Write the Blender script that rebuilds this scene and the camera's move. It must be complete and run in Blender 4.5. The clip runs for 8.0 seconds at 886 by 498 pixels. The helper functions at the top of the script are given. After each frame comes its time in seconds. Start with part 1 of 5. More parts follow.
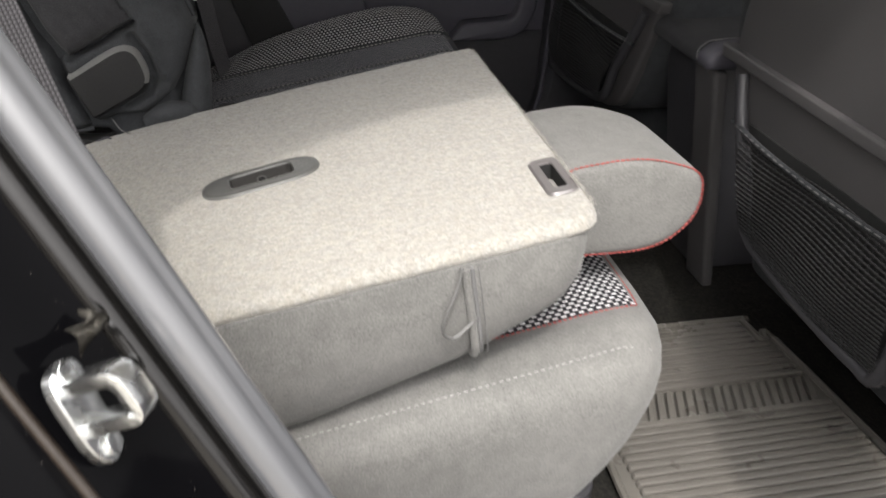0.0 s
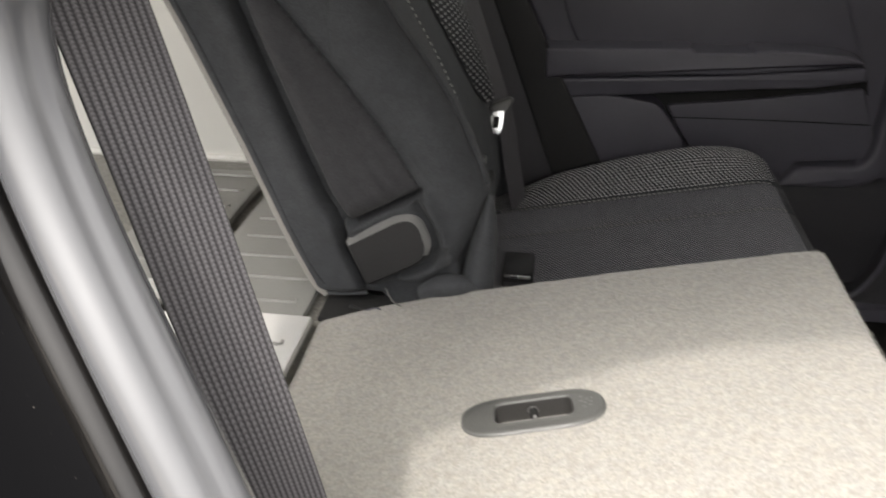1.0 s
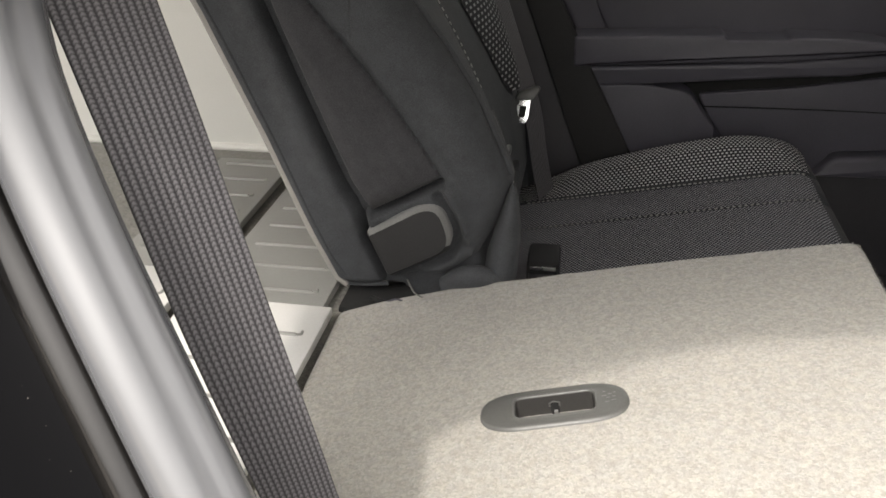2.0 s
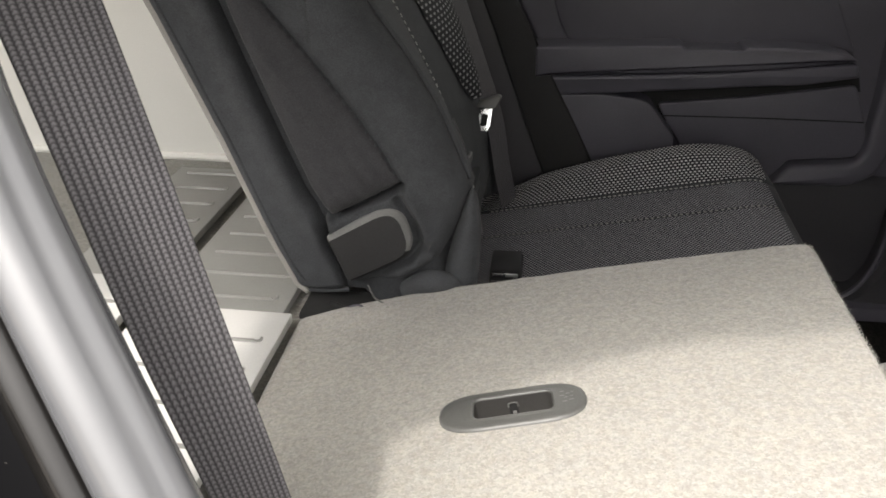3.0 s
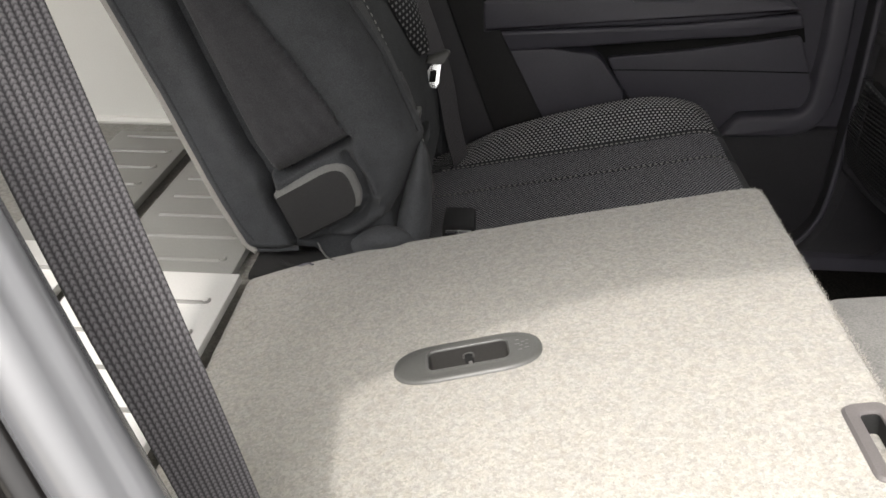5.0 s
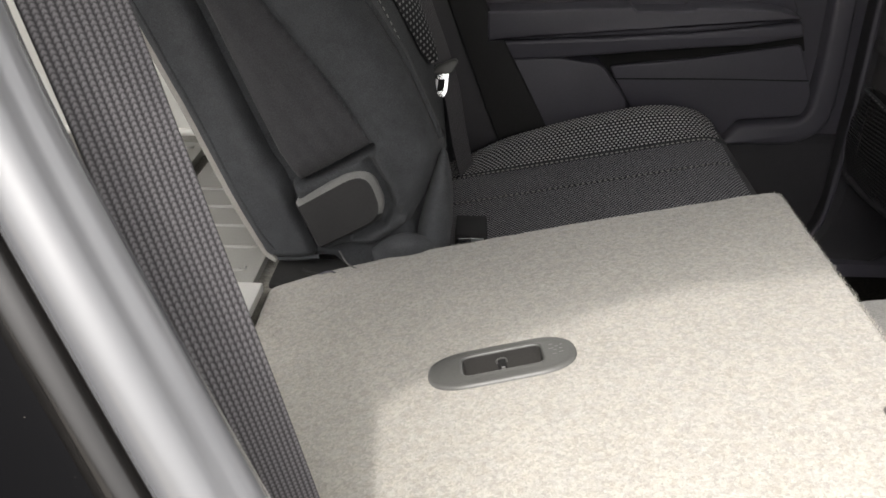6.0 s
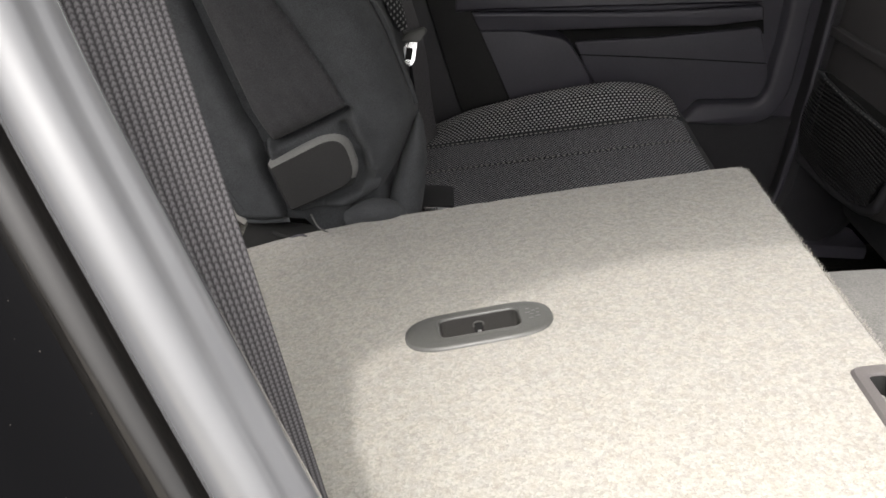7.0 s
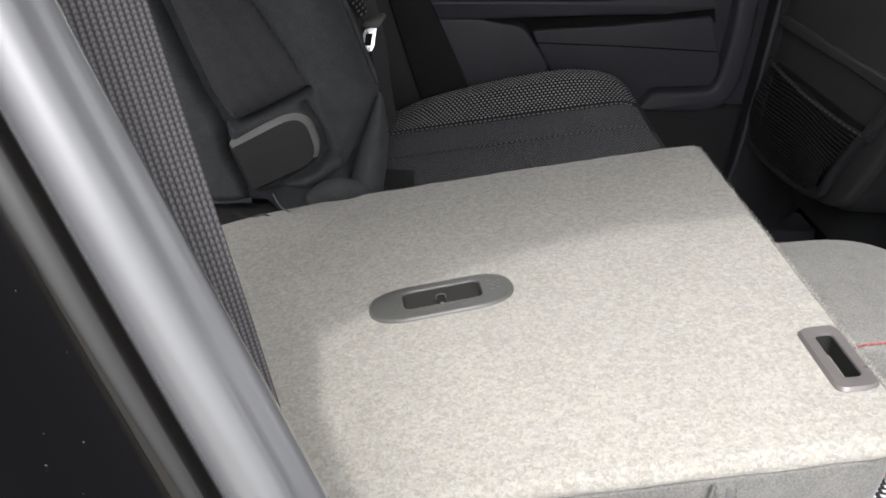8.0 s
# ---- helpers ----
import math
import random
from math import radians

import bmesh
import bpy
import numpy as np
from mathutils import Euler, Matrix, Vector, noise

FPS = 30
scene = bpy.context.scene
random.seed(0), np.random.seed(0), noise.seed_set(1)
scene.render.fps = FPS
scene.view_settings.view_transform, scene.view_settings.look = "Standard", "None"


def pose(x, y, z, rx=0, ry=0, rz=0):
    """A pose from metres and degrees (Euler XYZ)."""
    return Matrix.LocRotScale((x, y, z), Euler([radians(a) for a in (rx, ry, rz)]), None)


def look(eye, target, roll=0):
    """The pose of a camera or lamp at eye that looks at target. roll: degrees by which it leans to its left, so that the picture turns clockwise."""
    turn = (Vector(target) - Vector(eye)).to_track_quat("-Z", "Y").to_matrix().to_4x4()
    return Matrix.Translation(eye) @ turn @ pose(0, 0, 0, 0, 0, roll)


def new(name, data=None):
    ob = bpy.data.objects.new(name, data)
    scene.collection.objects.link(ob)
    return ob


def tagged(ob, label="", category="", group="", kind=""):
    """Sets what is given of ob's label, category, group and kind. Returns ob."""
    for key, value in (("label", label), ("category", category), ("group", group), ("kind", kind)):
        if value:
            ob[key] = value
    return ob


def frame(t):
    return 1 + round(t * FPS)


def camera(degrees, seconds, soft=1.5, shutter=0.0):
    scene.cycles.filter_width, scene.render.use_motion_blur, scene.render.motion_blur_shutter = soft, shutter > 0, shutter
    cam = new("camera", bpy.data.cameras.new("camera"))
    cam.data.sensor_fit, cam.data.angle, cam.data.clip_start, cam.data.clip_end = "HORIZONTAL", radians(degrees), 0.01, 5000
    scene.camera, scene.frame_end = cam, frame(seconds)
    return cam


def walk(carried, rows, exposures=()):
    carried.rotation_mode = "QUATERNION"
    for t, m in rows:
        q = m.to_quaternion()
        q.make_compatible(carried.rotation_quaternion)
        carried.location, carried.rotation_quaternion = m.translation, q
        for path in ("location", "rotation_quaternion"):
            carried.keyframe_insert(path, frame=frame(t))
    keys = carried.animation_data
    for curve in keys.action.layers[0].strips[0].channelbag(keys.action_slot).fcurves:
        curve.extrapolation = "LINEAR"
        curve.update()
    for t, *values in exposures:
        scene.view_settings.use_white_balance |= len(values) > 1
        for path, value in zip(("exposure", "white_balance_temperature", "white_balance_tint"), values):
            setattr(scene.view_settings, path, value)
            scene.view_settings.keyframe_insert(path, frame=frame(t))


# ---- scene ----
cam = camera(56.2, 8.0, soft=1.6, shutter=0.25)
ROWS = [
    (0, (-0.3050, -1.0823, 0.9732), (-0.0909, -0.2549, 0.4540), 3.23),
    (0.2, (-0.2953, -1.0016, 0.9888), (-0.1040, -0.1760, 0.4580), 3.13),
    (0.5, (-0.3006, -0.9242, 0.9905), (-0.1168, -0.0877, 0.4743), 3.03),
    (0.7, (-0.3109, -0.8849, 1.0099), (-0.2336, -0.0223, 0.5100), 2.07),
    (0.8, (-0.3139, -0.8720, 1.0186), (-0.3092, 0.0074, 0.5426), 1.89),
    (1, (-0.3011, -0.8433, 1.0302), (-0.4179, 0.0361, 0.5688), 0.41),
    (1.2, (-0.3012, -0.8299, 1.0369), (-0.4478, 0.0515, 0.5878), 0.35),
    (2.3, (-0.2919, -0.8284, 1.0153), (-0.4451, 0.0378, 0.5396), -0.61),
    (2.5, (-0.2935, -0.8267, 1.0128), (-0.4459, 0.0395, 0.5368), -0.58),
    (3, (-0.2818, -0.8337, 1.0116), (-0.3995, 0.0496, 0.5578), 0.16),
    (3.5, (-0.2754, -0.8280, 1.0005), (-0.3544, 0.0494, 0.5273), 0.14),
    (4, (-0.2684, -0.8334, 0.9986), (-0.3351, 0.0413, 0.5186), -0.89),
    (4.2, (-0.2723, -0.8358, 1.0007), (-0.3375, 0.0380, 0.5189), -0.55),
    (5.3, (-0.2840, -0.8240, 0.9874), (-0.3466, 0.0471, 0.5004), 0.45),
    (5.5, (-0.2931, -0.8229, 0.9898), (-0.3553, 0.0525, 0.5103), 0.78),
    (6, (-0.3215, -0.8341, 0.9858), (-0.3639, 0.0453, 0.5116), 0.29),
    (6.5, (-0.3475, -0.8416, 0.9806), (-0.3489, 0.0334, 0.4963), 1.82),
    (7, (-0.3492, -0.8422, 0.9738), (-0.3269, 0.0262, 0.4784), 3.58),
    (7.5, (-0.3534, -0.8616, 0.9793), (-0.3057, 0.0109, 0.4929), 3.93),
    (8, (-0.3511, -0.8639, 0.9622), (-0.2801, 0.0017, 0.4665), 4.66),
]
EXPOSURES = [(0.0, 0.03, 6700, 12), (0.2, -0.10, 6650, 12), (0.5, -0.07, 6600, 12), (0.7, -0.04, 6600, 12), (0.9, 0.31, 6800, 12), (2.5, 0.27, 6950, 12), (3.1, 0.32, 6850, 12), (4.0, 0.30, 6780, 12), (6.0, 0.23, 6750, 12), (7.5, 0.18, 6700, 12), (8.0, -0.01, 6450, 12)]
walk(cam, [(t, look(eye, target, roll)) for t, eye, target, roll in ROWS], EXPOSURES)

# ---- light ----
world = bpy.data.worlds.new("world")
scene.world = world
world.use_nodes = True
bg = world.node_tree.nodes["Background"]
SUN = Vector((0.17, 0.64, -1.0)).normalized()
sky = world.node_tree.nodes.new("ShaderNodeTexSky")
sky.sky_type, sky.sun_disc = "NISHITA", False
sky.sun_elevation, sky.sun_rotation = math.asin(-SUN.z), math.atan2(-SUN.x, -SUN.y)
sky.dust_density, sky.air_density = 6.0, 1.0
haze = world.node_tree.nodes.new("ShaderNodeHueSaturation")
haze.inputs["Saturation"].default_value = 0.05
world.node_tree.links.new(sky.outputs[0], haze.inputs["Color"])
world.node_tree.links.new(haze.outputs[0], bg.inputs["Color"])
bg.inputs["Strength"].default_value = 0.42
sun = new("sun", bpy.data.lights.new("sun", "SUN"))
sun.data.energy, sun.data.angle, sun.data.color = 1.98, radians(1.8), (1.0, 0.968, 0.925)
sun.matrix_world = look((0, -2, 3), Vector((0, -2, 3)) + SUN)


# ---- materials ----
def nodes(name, rough=0.6, metal=0.0, spec=0.5):
    m = bpy.data.materials.new(name)
    m.use_nodes = True
    nt = m.node_tree
    b = nt.nodes["Principled BSDF"]
    b.inputs["Roughness"].default_value = rough
    b.inputs["Metallic"].default_value = metal
    b.inputs["Specular IOR Level"].default_value = spec
    return m, nt, b


def node(nt, kind, **values):
    n = nt.nodes.new(kind)
    for k, v in values.items():
        n.inputs[k.replace("_", " ")].default_value = v
    return n


def math_node(nt, op, a, b=None):
    n = nt.nodes.new("ShaderNodeMath")
    n.operation = op
    for i, v in enumerate((a, b)):
        if v is None:
            continue
        if isinstance(v, (int, float)):
            n.inputs[i].default_value = v
        else:
            nt.links.new(v, n.inputs[i])
    return n.outputs[0]


def ramp(nt, fac, stops):
    r = nt.nodes.new("ShaderNodeValToRGB")
    els = r.color_ramp.elements
    while len(els) < len(stops):
        els.new(0.5)
    for e, (p, c) in zip(els, stops):
        e.position, e.color = p, (*c, 1)
    nt.links.new(fac, r.inputs[0])
    return r.outputs[0]


def mix(nt, fac, a, b, blend="MIX"):
    n = nt.nodes.new("ShaderNodeMix")
    n.data_type, n.blend_type = "RGBA", blend
    for i, v in ((0, fac), (6, a), (7, b)):
        if isinstance(v, (int, float)):
            n.inputs[i].default_value = v
        elif isinstance(v, tuple):
            n.inputs[i].default_value = (*v, 1)
        else:
            nt.links.new(v, n.inputs[i])
    return n.outputs[2]


def bump(nt, bsdf, height, strength, dist, prev=None):
    n = node(nt, "ShaderNodeBump", Strength=strength, Distance=dist)
    nt.links.new(height, n.inputs["Height"])
    if prev:
        nt.links.new(prev, n.inputs["Normal"])
    nt.links.new(n.outputs[0], bsdf.inputs["Normal"])
    return n.outputs[0]


def coords(nt, kind="Object"):
    return nt.nodes.new("ShaderNodeTexCoord").outputs[kind]


def noise_fac(nt, co, scale, detail=3.0, rough=0.55):
    n = node(nt, "ShaderNodeTexNoise", Scale=scale, Detail=detail, Roughness=rough)
    nt.links.new(co, n.inputs["Vector"])
    return n.outputs[0]


def grained(name, dark, light, rough, fine, coarse, strength=0.25, dist=0.0006, metal=0.0, spec=0.5):
    """A surface with grain and slow wear."""
    m, nt, b = nodes(name, rough, metal, spec)
    co = coords(nt)
    f = noise_fac(nt, co, fine, 4.0)
    c = noise_fac(nt, co, coarse, 4.0)
    col = ramp(nt, math_node(nt, "ADD", math_node(nt, "MULTIPLY", f, 0.6), math_node(nt, "MULTIPLY", c, 0.4)), [(0.3, dark), (0.7, light)])
    nt.links.new(col, b.inputs["Base Color"])
    r = math_node(nt, "ADD", math_node(nt, "MULTIPLY", c, 0.25), rough - 0.12)
    nt.links.new(r, b.inputs["Roughness"])
    bump(nt, b, f, strength, dist)
    return m


def carpet_material(name, dark, mid, light, sheen=0.25):
    """Needle felt: matted tufts of two sizes with single fibres over them."""
    m, nt, b = nodes(name, 0.95, 0, 0.15)
    co = coords(nt)
    warp = nt.nodes.new("ShaderNodeTexNoise")
    warp.inputs["Scale"].default_value, warp.inputs["Detail"].default_value = 300, 1.0
    nt.links.new(co, warp.inputs["Vector"])
    off = nt.nodes.new("ShaderNodeVectorMath")
    off.operation = "MULTIPLY_ADD"
    nt.links.new(warp.outputs["Color"], off.inputs[0])
    off.inputs[1].default_value = (0.004, 0.004, 0.004)
    nt.links.new(co, off.inputs[2])
    clump = node(nt, "ShaderNodeTexVoronoi", Scale=430)
    nt.links.new(off.outputs[0], clump.inputs["Vector"])
    grey = nt.nodes.new("ShaderNodeSeparateColor")
    nt.links.new(clump.outputs["Color"], grey.inputs[0])
    tuft = grey.outputs[0]
    hair = noise_fac(nt, co, 800, 1.0, 0.6)
    patch = noise_fac(nt, co, 150, 2.0, 0.6)
    slow = noise_fac(nt, co, 18, 4.0)
    s = math_node(nt, "ADD", math_node(nt, "MULTIPLY", hair, 0.34), math_node(nt, "ADD", math_node(nt, "MULTIPLY", tuft, 0.24), math_node(nt, "ADD", math_node(nt, "MULTIPLY", patch, 0.28), math_node(nt, "MULTIPLY", slow, 0.14))))
    col = ramp(nt, s, [(0.35, dark), (0.5, mid), (0.65, light)])
    tint = ramp(nt, noise_fac(nt, co, 110, 3.0), [(0.35, (0.975, 0.985, 1.0)), (0.65, (1.0, 0.985, 0.955))])
    nt.links.new(mix(nt, 1.0, col, tint, "MULTIPLY"), b.inputs["Base Color"])
    b.inputs["Sheen Weight"].default_value = sheen
    b.inputs["Sheen Roughness"].default_value = 0.6
    n1 = bump(nt, b, patch, 0.45, 0.0030)
    bump(nt, b, hair, 0.4, 0.0012, n1)
    return m


def knit_material(name, dark, light, scale=560.0, strength=0.5, sheen=0.15):
    """Fine woven seat cloth."""
    m, nt, b = nodes(name, 0.85, 0, 0.25)
    co = coords(nt)
    f = noise_fac(nt, co, scale, 2.0, 0.7)
    g = noise_fac(nt, co, 60, 4.0)
    c = noise_fac(nt, co, 7, 3.0)
    s = math_node(nt, "ADD", math_node(nt, "MULTIPLY", f, 0.6), math_node(nt, "ADD", math_node(nt, "MULTIPLY", g, 0.2), math_node(nt, "MULTIPLY", c, 0.2)))
    nt.links.new(ramp(nt, s, [(0.35, dark), (0.65, light)]), b.inputs["Base Color"])
    b.inputs["Sheen Weight"].default_value = sheen
    n1 = bump(nt, b, c, 0.35, 0.012)
    bump(nt, b, f, strength, 0.0006, n1)
    return m


def dotted_material(name, pitch_u, pitch_v, dot, base, bright, axes=(0, 1)):
    """Black mesh cloth with staggered pale woven dots."""
    m, nt, b = nodes(name, 0.8, 0, 0.3)
    sep = nt.nodes.new("ShaderNodeSeparateXYZ")
    nt.links.new(coords(nt), sep.inputs[0])
    u = math_node(nt, "DIVIDE", sep.outputs[axes[0]], pitch_u)
    v = math_node(nt, "DIVIDE", sep.outputs[axes[1]], pitch_v)
    row = math_node(nt, "FLOOR", v)
    u = math_node(nt, "ADD", u, math_node(nt, "MULTIPLY", row, 0.5))
    fu = math_node(nt, "ABSOLUTE", math_node(nt, "SUBTRACT", math_node(nt, "FRACT", u), 0.5))
    fv = math_node(nt, "ABSOLUTE", math_node(nt, "SUBTRACT", math_node(nt, "FRACT", v), 0.5))
    d = math_node(nt, "MAXIMUM", math_node(nt, "MULTIPLY", fu, 1.0), math_node(nt, "MULTIPLY", fv, 1.05))
    on = math_node(nt, "LESS_THAN", d, dot)
    soft = ramp(nt, d, [(dot - 0.05, (1, 1, 1)), (dot + 0.06, (0, 0, 0))])
    var = noise_fac(nt, coords(nt), 260, 2.0)
    pale = ramp(nt, var, [(0.3, tuple(0.6 * q for q in bright)), (0.7, bright)])
    nt.links.new(mix(nt, soft, base, pale), b.inputs["Base Color"])
    bump(nt, b, soft, 0.6, 0.0012)
    return m


M = {}
M["carpet"] = carpet_material("felt_carpet", (0.224, 0.216, 0.197), (0.286, 0.276, 0.251), (0.348, 0.337, 0.306))
M["cloth"] = knit_material("seat_cloth", (0.094, 0.094, 0.089), (0.195, 0.193, 0.183))
M["cloth_black"] = knit_material("black_cloth", (0.0255, 0.0272, 0.0298), (0.062, 0.066, 0.071), 900.0, 0.5, 0.04)
M["cloth_brown"] = knit_material("armrest_cloth", (0.0215, 0.0217, 0.0237), (0.0535, 0.0537, 0.0580), 900.0, 0.5, 0.04)
M["insert"] = dotted_material("mesh_insert", 0.0100, 0.0062, 0.27, (0.013, 0.013, 0.016), (0.76, 0.76, 0.77))
M["insert_fine"] = dotted_material("mesh_fine", 0.0074, 0.0046, 0.26, (0.013, 0.013, 0.016), (0.68, 0.68, 0.69))
M["insert_plain"] = dotted_material("mesh_plain", 0.0062, 0.0040, 0.26, (0.029, 0.030, 0.037), (0.56, 0.56, 0.59))
M["insert_up"] = dotted_material("mesh_upright", 0.0190, 0.0078, 0.22, (0.012, 0.012, 0.014), (0.40, 0.40, 0.40), (1, 2))
M["plastic"] = grained("black_plastic", (0.067, 0.065, 0.079), (0.096, 0.093, 0.113), 0.45, 700, 12, 0.3, 0.0004)
M["plastic_grey"] = grained("grey_plastic", (0.062, 0.063, 0.060), (0.098, 0.099, 0.094), 0.36, 900, 14, 0.2, 0.0003)
M["trim_pale"] = grained("pale_trim", (0.70, 0.70, 0.66), (0.78, 0.78, 0.75), 0.6, 500, 5, 0.15, 0.0004)
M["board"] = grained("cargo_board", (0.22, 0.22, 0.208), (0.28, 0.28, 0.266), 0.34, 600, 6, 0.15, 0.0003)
# sunlit copy of the board plastic: the light is put into the colour
M["board_sunlit"] = grained("sunlit_cargo_board", (0.56, 0.56, 0.545), (0.66, 0.66, 0.645), 0.30, 600, 6, 0.15, 0.0003)
M["rubber"] = grained("rubber_mat", (0.084, 0.080, 0.071), (0.150, 0.141, 0.126), 0.30, 500, 10, 0.2, 0.0004)
M["floor_carpet"] = carpet_material("black_carpet", (0.006, 0.006, 0.006), (0.013, 0.0125, 0.0110), (0.028, 0.026, 0.022), 0.0)
M["cargo_carpet"] = carpet_material("cargo_carpet", (0.13, 0.125, 0.11), (0.18, 0.175, 0.155), (0.24, 0.23, 0.21))
M["headliner"] = grained("headliner", (0.56, 0.56, 0.53), (0.64, 0.64, 0.61), 0.9, 600, 8, 0.2, 0.0005)
M["steel"] = grained("bare_steel", (0.84, 0.87, 0.88), (0.95, 0.96, 0.95), 0.26, 200, 20, 0.1, 0.0004, 1.0)
M["cord"] = grained("grey_cord", (0.07, 0.07, 0.068), (0.12, 0.12, 0.116), 0.4, 1500, 40, 0.4, 0.0003)
M["red"] = grained("red_thread", (0.24, 0.040, 0.038), (0.34, 0.070, 0.062), 0.7, 2000, 40, 0.4, 0.0003)
M["thread"] = grained("pale_thread", (0.26, 0.26, 0.25), (0.36, 0.36, 0.345), 0.7, 2000, 40, 0.4, 0.0003)
M["thread_dark"] = grained("grey_thread", (0.10, 0.10, 0.10), (0.16, 0.16, 0.16), 0.7, 2000, 40, 0.4, 0.0003)
M["ground"] = grained("concrete", (0.22, 0.205, 0.18), (0.32, 0.30, 0.265), 0.85, 180, 3, 0.4, 0.004)
M["felt_edge"] = grained("felt_edge", (0.21, 0.20, 0.19), (0.32, 0.31, 0.29), 0.95, 700, 30, 0.6, 0.001)
# paler grey for the sheen of the sky on the hinge cover's chamfer
M["rim"] = grained("rim_sheen", (0.15, 0.15, 0.147), (0.22, 0.22, 0.216), 0.35, 500, 30, 0.2, 0.0003)
M["handle_tray"] = grained("handle_tray_plastic", (0.026, 0.025, 0.024), (0.038, 0.037, 0.035), 0.45, 800, 30, 0.2, 0.0003)
M["guide"] = grained("guide_plastic", (0.095, 0.088, 0.087), (0.135, 0.126, 0.124), 0.30, 900, 14, 0.15, 0.0003)
M["bent_tab"] = grained("bent_zinc_tab", (0.16, 0.15, 0.13), (0.34, 0.32, 0.28), 0.22, 300, 60, 0.3, 0.0006, 0.9)
M["tray"] = grained("tray_plastic", (0.019, 0.019, 0.0197), (0.029, 0.029, 0.030), 0.6, 700, 30, 0.2, 0.0003, 0.0, 0.3)
# brown base colour stands in for surroundings reflected in the black paint
M["paint_streak"] = grained("paint_streak", (0.020, 0.0155, 0.0120), (0.032, 0.025, 0.020), 0.28, 300, 6, 0.05, 0.0003, 0.0, 0.6)
M["paint_gloss"] = grained("gloss_paint_edge", (0.004, 0.004, 0.004), (0.007, 0.0065, 0.006), 0.12, 300, 6, 0.05, 0.0003, 0.0, 0.6)
M["plastic_dark"] = grained("soft_black_plastic", (0.036, 0.0355, 0.040), (0.056, 0.055, 0.060), 0.45, 700, 12, 0.3, 0.0004)
M["seat_shell"] = grained("seat_back_shell", (0.058, 0.055, 0.056), (0.088, 0.084, 0.086), 0.55, 600, 9, 0.3, 0.0004)
# near-black for black parts, and for shade painted into gaps and holes
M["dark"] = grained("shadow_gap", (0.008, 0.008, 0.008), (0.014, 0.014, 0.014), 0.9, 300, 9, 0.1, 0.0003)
M["white_print"] = grained("pale_print", (0.14, 0.14, 0.137), (0.19, 0.19, 0.185), 0.6, 900, 40, 0.1, 0.0001)


def paint_material():
    m, nt, b = nodes("black_paint", 0.07, 0.0, 0.06)
    b.inputs["Base Color"].default_value = (0.002, 0.002, 0.0024, 1)
    co = coords(nt)
    specks = ramp(nt, noise_fac(nt, co, 420, 2.0, 0.5), [(0.74, (0.002, 0.002, 0.0024)), (0.80, (0.07, 0.065, 0.06))])
    nt.links.new(specks, b.inputs["Base Color"])
    bump(nt, b, noise_fac(nt, co, 14, 2.0), 0.1, 0.004)
    return m


M["paint"] = paint_material()


def belt_material():
    """Herringbone webbing, laid out by its UV: u across (0..1), v along in belt widths."""
    m, nt, b = nodes("belt_webbing", 0.6, 0, 0.35)
    sep = nt.nodes.new("ShaderNodeSeparateXYZ")
    nt.links.new(coords(nt, "UV"), sep.inputs[0])
    u, v = sep.outputs[0], sep.outputs[1]
    cols = math_node(nt, "MULTIPLY", u, 13.0)
    fu = math_node(nt, "FRACT", cols)
    tri = math_node(nt, "ABSOLUTE", math_node(nt, "SUBTRACT", fu, 0.5))
    odd = math_node(nt, "FRACT", math_node(nt, "MULTIPLY", math_node(nt, "FLOOR", cols), 0.37))
    wav = math_node(nt, "FRACT", math_node(nt, "ADD", math_node(nt, "MULTIPLY", v, 25.0), math_node(nt, "ADD", math_node(nt, "MULTIPLY", odd, 1.35), math_node(nt, "MULTIPLY", tri, 1.0))))
    rib = math_node(nt, "ABSOLUTE", math_node(nt, "SUBTRACT", wav, 0.5))
    round_u = math_node(nt, "SUBTRACT", 1.0, math_node(nt, "MULTIPLY", math_node(nt, "MULTIPLY", tri, tri), 2.5))
    round_v = math_node(nt, "SUBTRACT", 1.0, math_node(nt, "MULTIPLY", math_node(nt, "MULTIPLY", rib, rib), 2.5))
    edge = math_node(nt, "MULTIPLY", math_node(nt, "MULTIPLY", round_u, math_node(nt, "ADD", math_node(nt, "MULTIPLY", round_v, 0.62), 0.38)), 0.46)
    fib = noise_fac(nt, coords(nt, "UV"), 70, 2.0)
    h = math_node(nt, "ADD", edge, math_node(nt, "MULTIPLY", fib, 0.20))
    nt.links.new(ramp(nt, h, [(0.10, (0.012, 0.0115, 0.013)), (0.34, (0.040, 0.039, 0.042)), (0.56, (0.175, 0.170, 0.178))]), b.inputs["Base Color"])
    bump(nt, b, h, 0.6, 0.0015)
    return m


M["belt"] = belt_material()


def seal_material():
    """Smooth grey rubber, slightly uneven in tone."""
    m, nt, b = nodes("weather_seal", 0.26, 0.0, 0.9)
    co = coords(nt)
    slow = noise_fac(nt, co, 9, 3.0)
    nt.links.new(ramp(nt, slow, [(0.3, (0.084, 0.087, 0.093)), (0.7, (0.104, 0.107, 0.113))]), b.inputs["Base Color"])
    b.inputs["Coat Weight"].default_value = 0.8
    b.inputs["Coat Roughness"].default_value = 0.17
    return m


M["seal"] = seal_material()


def glass_material():
    m, nt, b = nodes("glass", 0.02)
    b.inputs["Transmission Weight"].default_value = 1.0
    b.inputs["Base Color"].default_value = (0.8, 0.84, 0.82, 1)
    b.inputs["IOR"].default_value = 1.05
    return m


M["glass"] = glass_material()


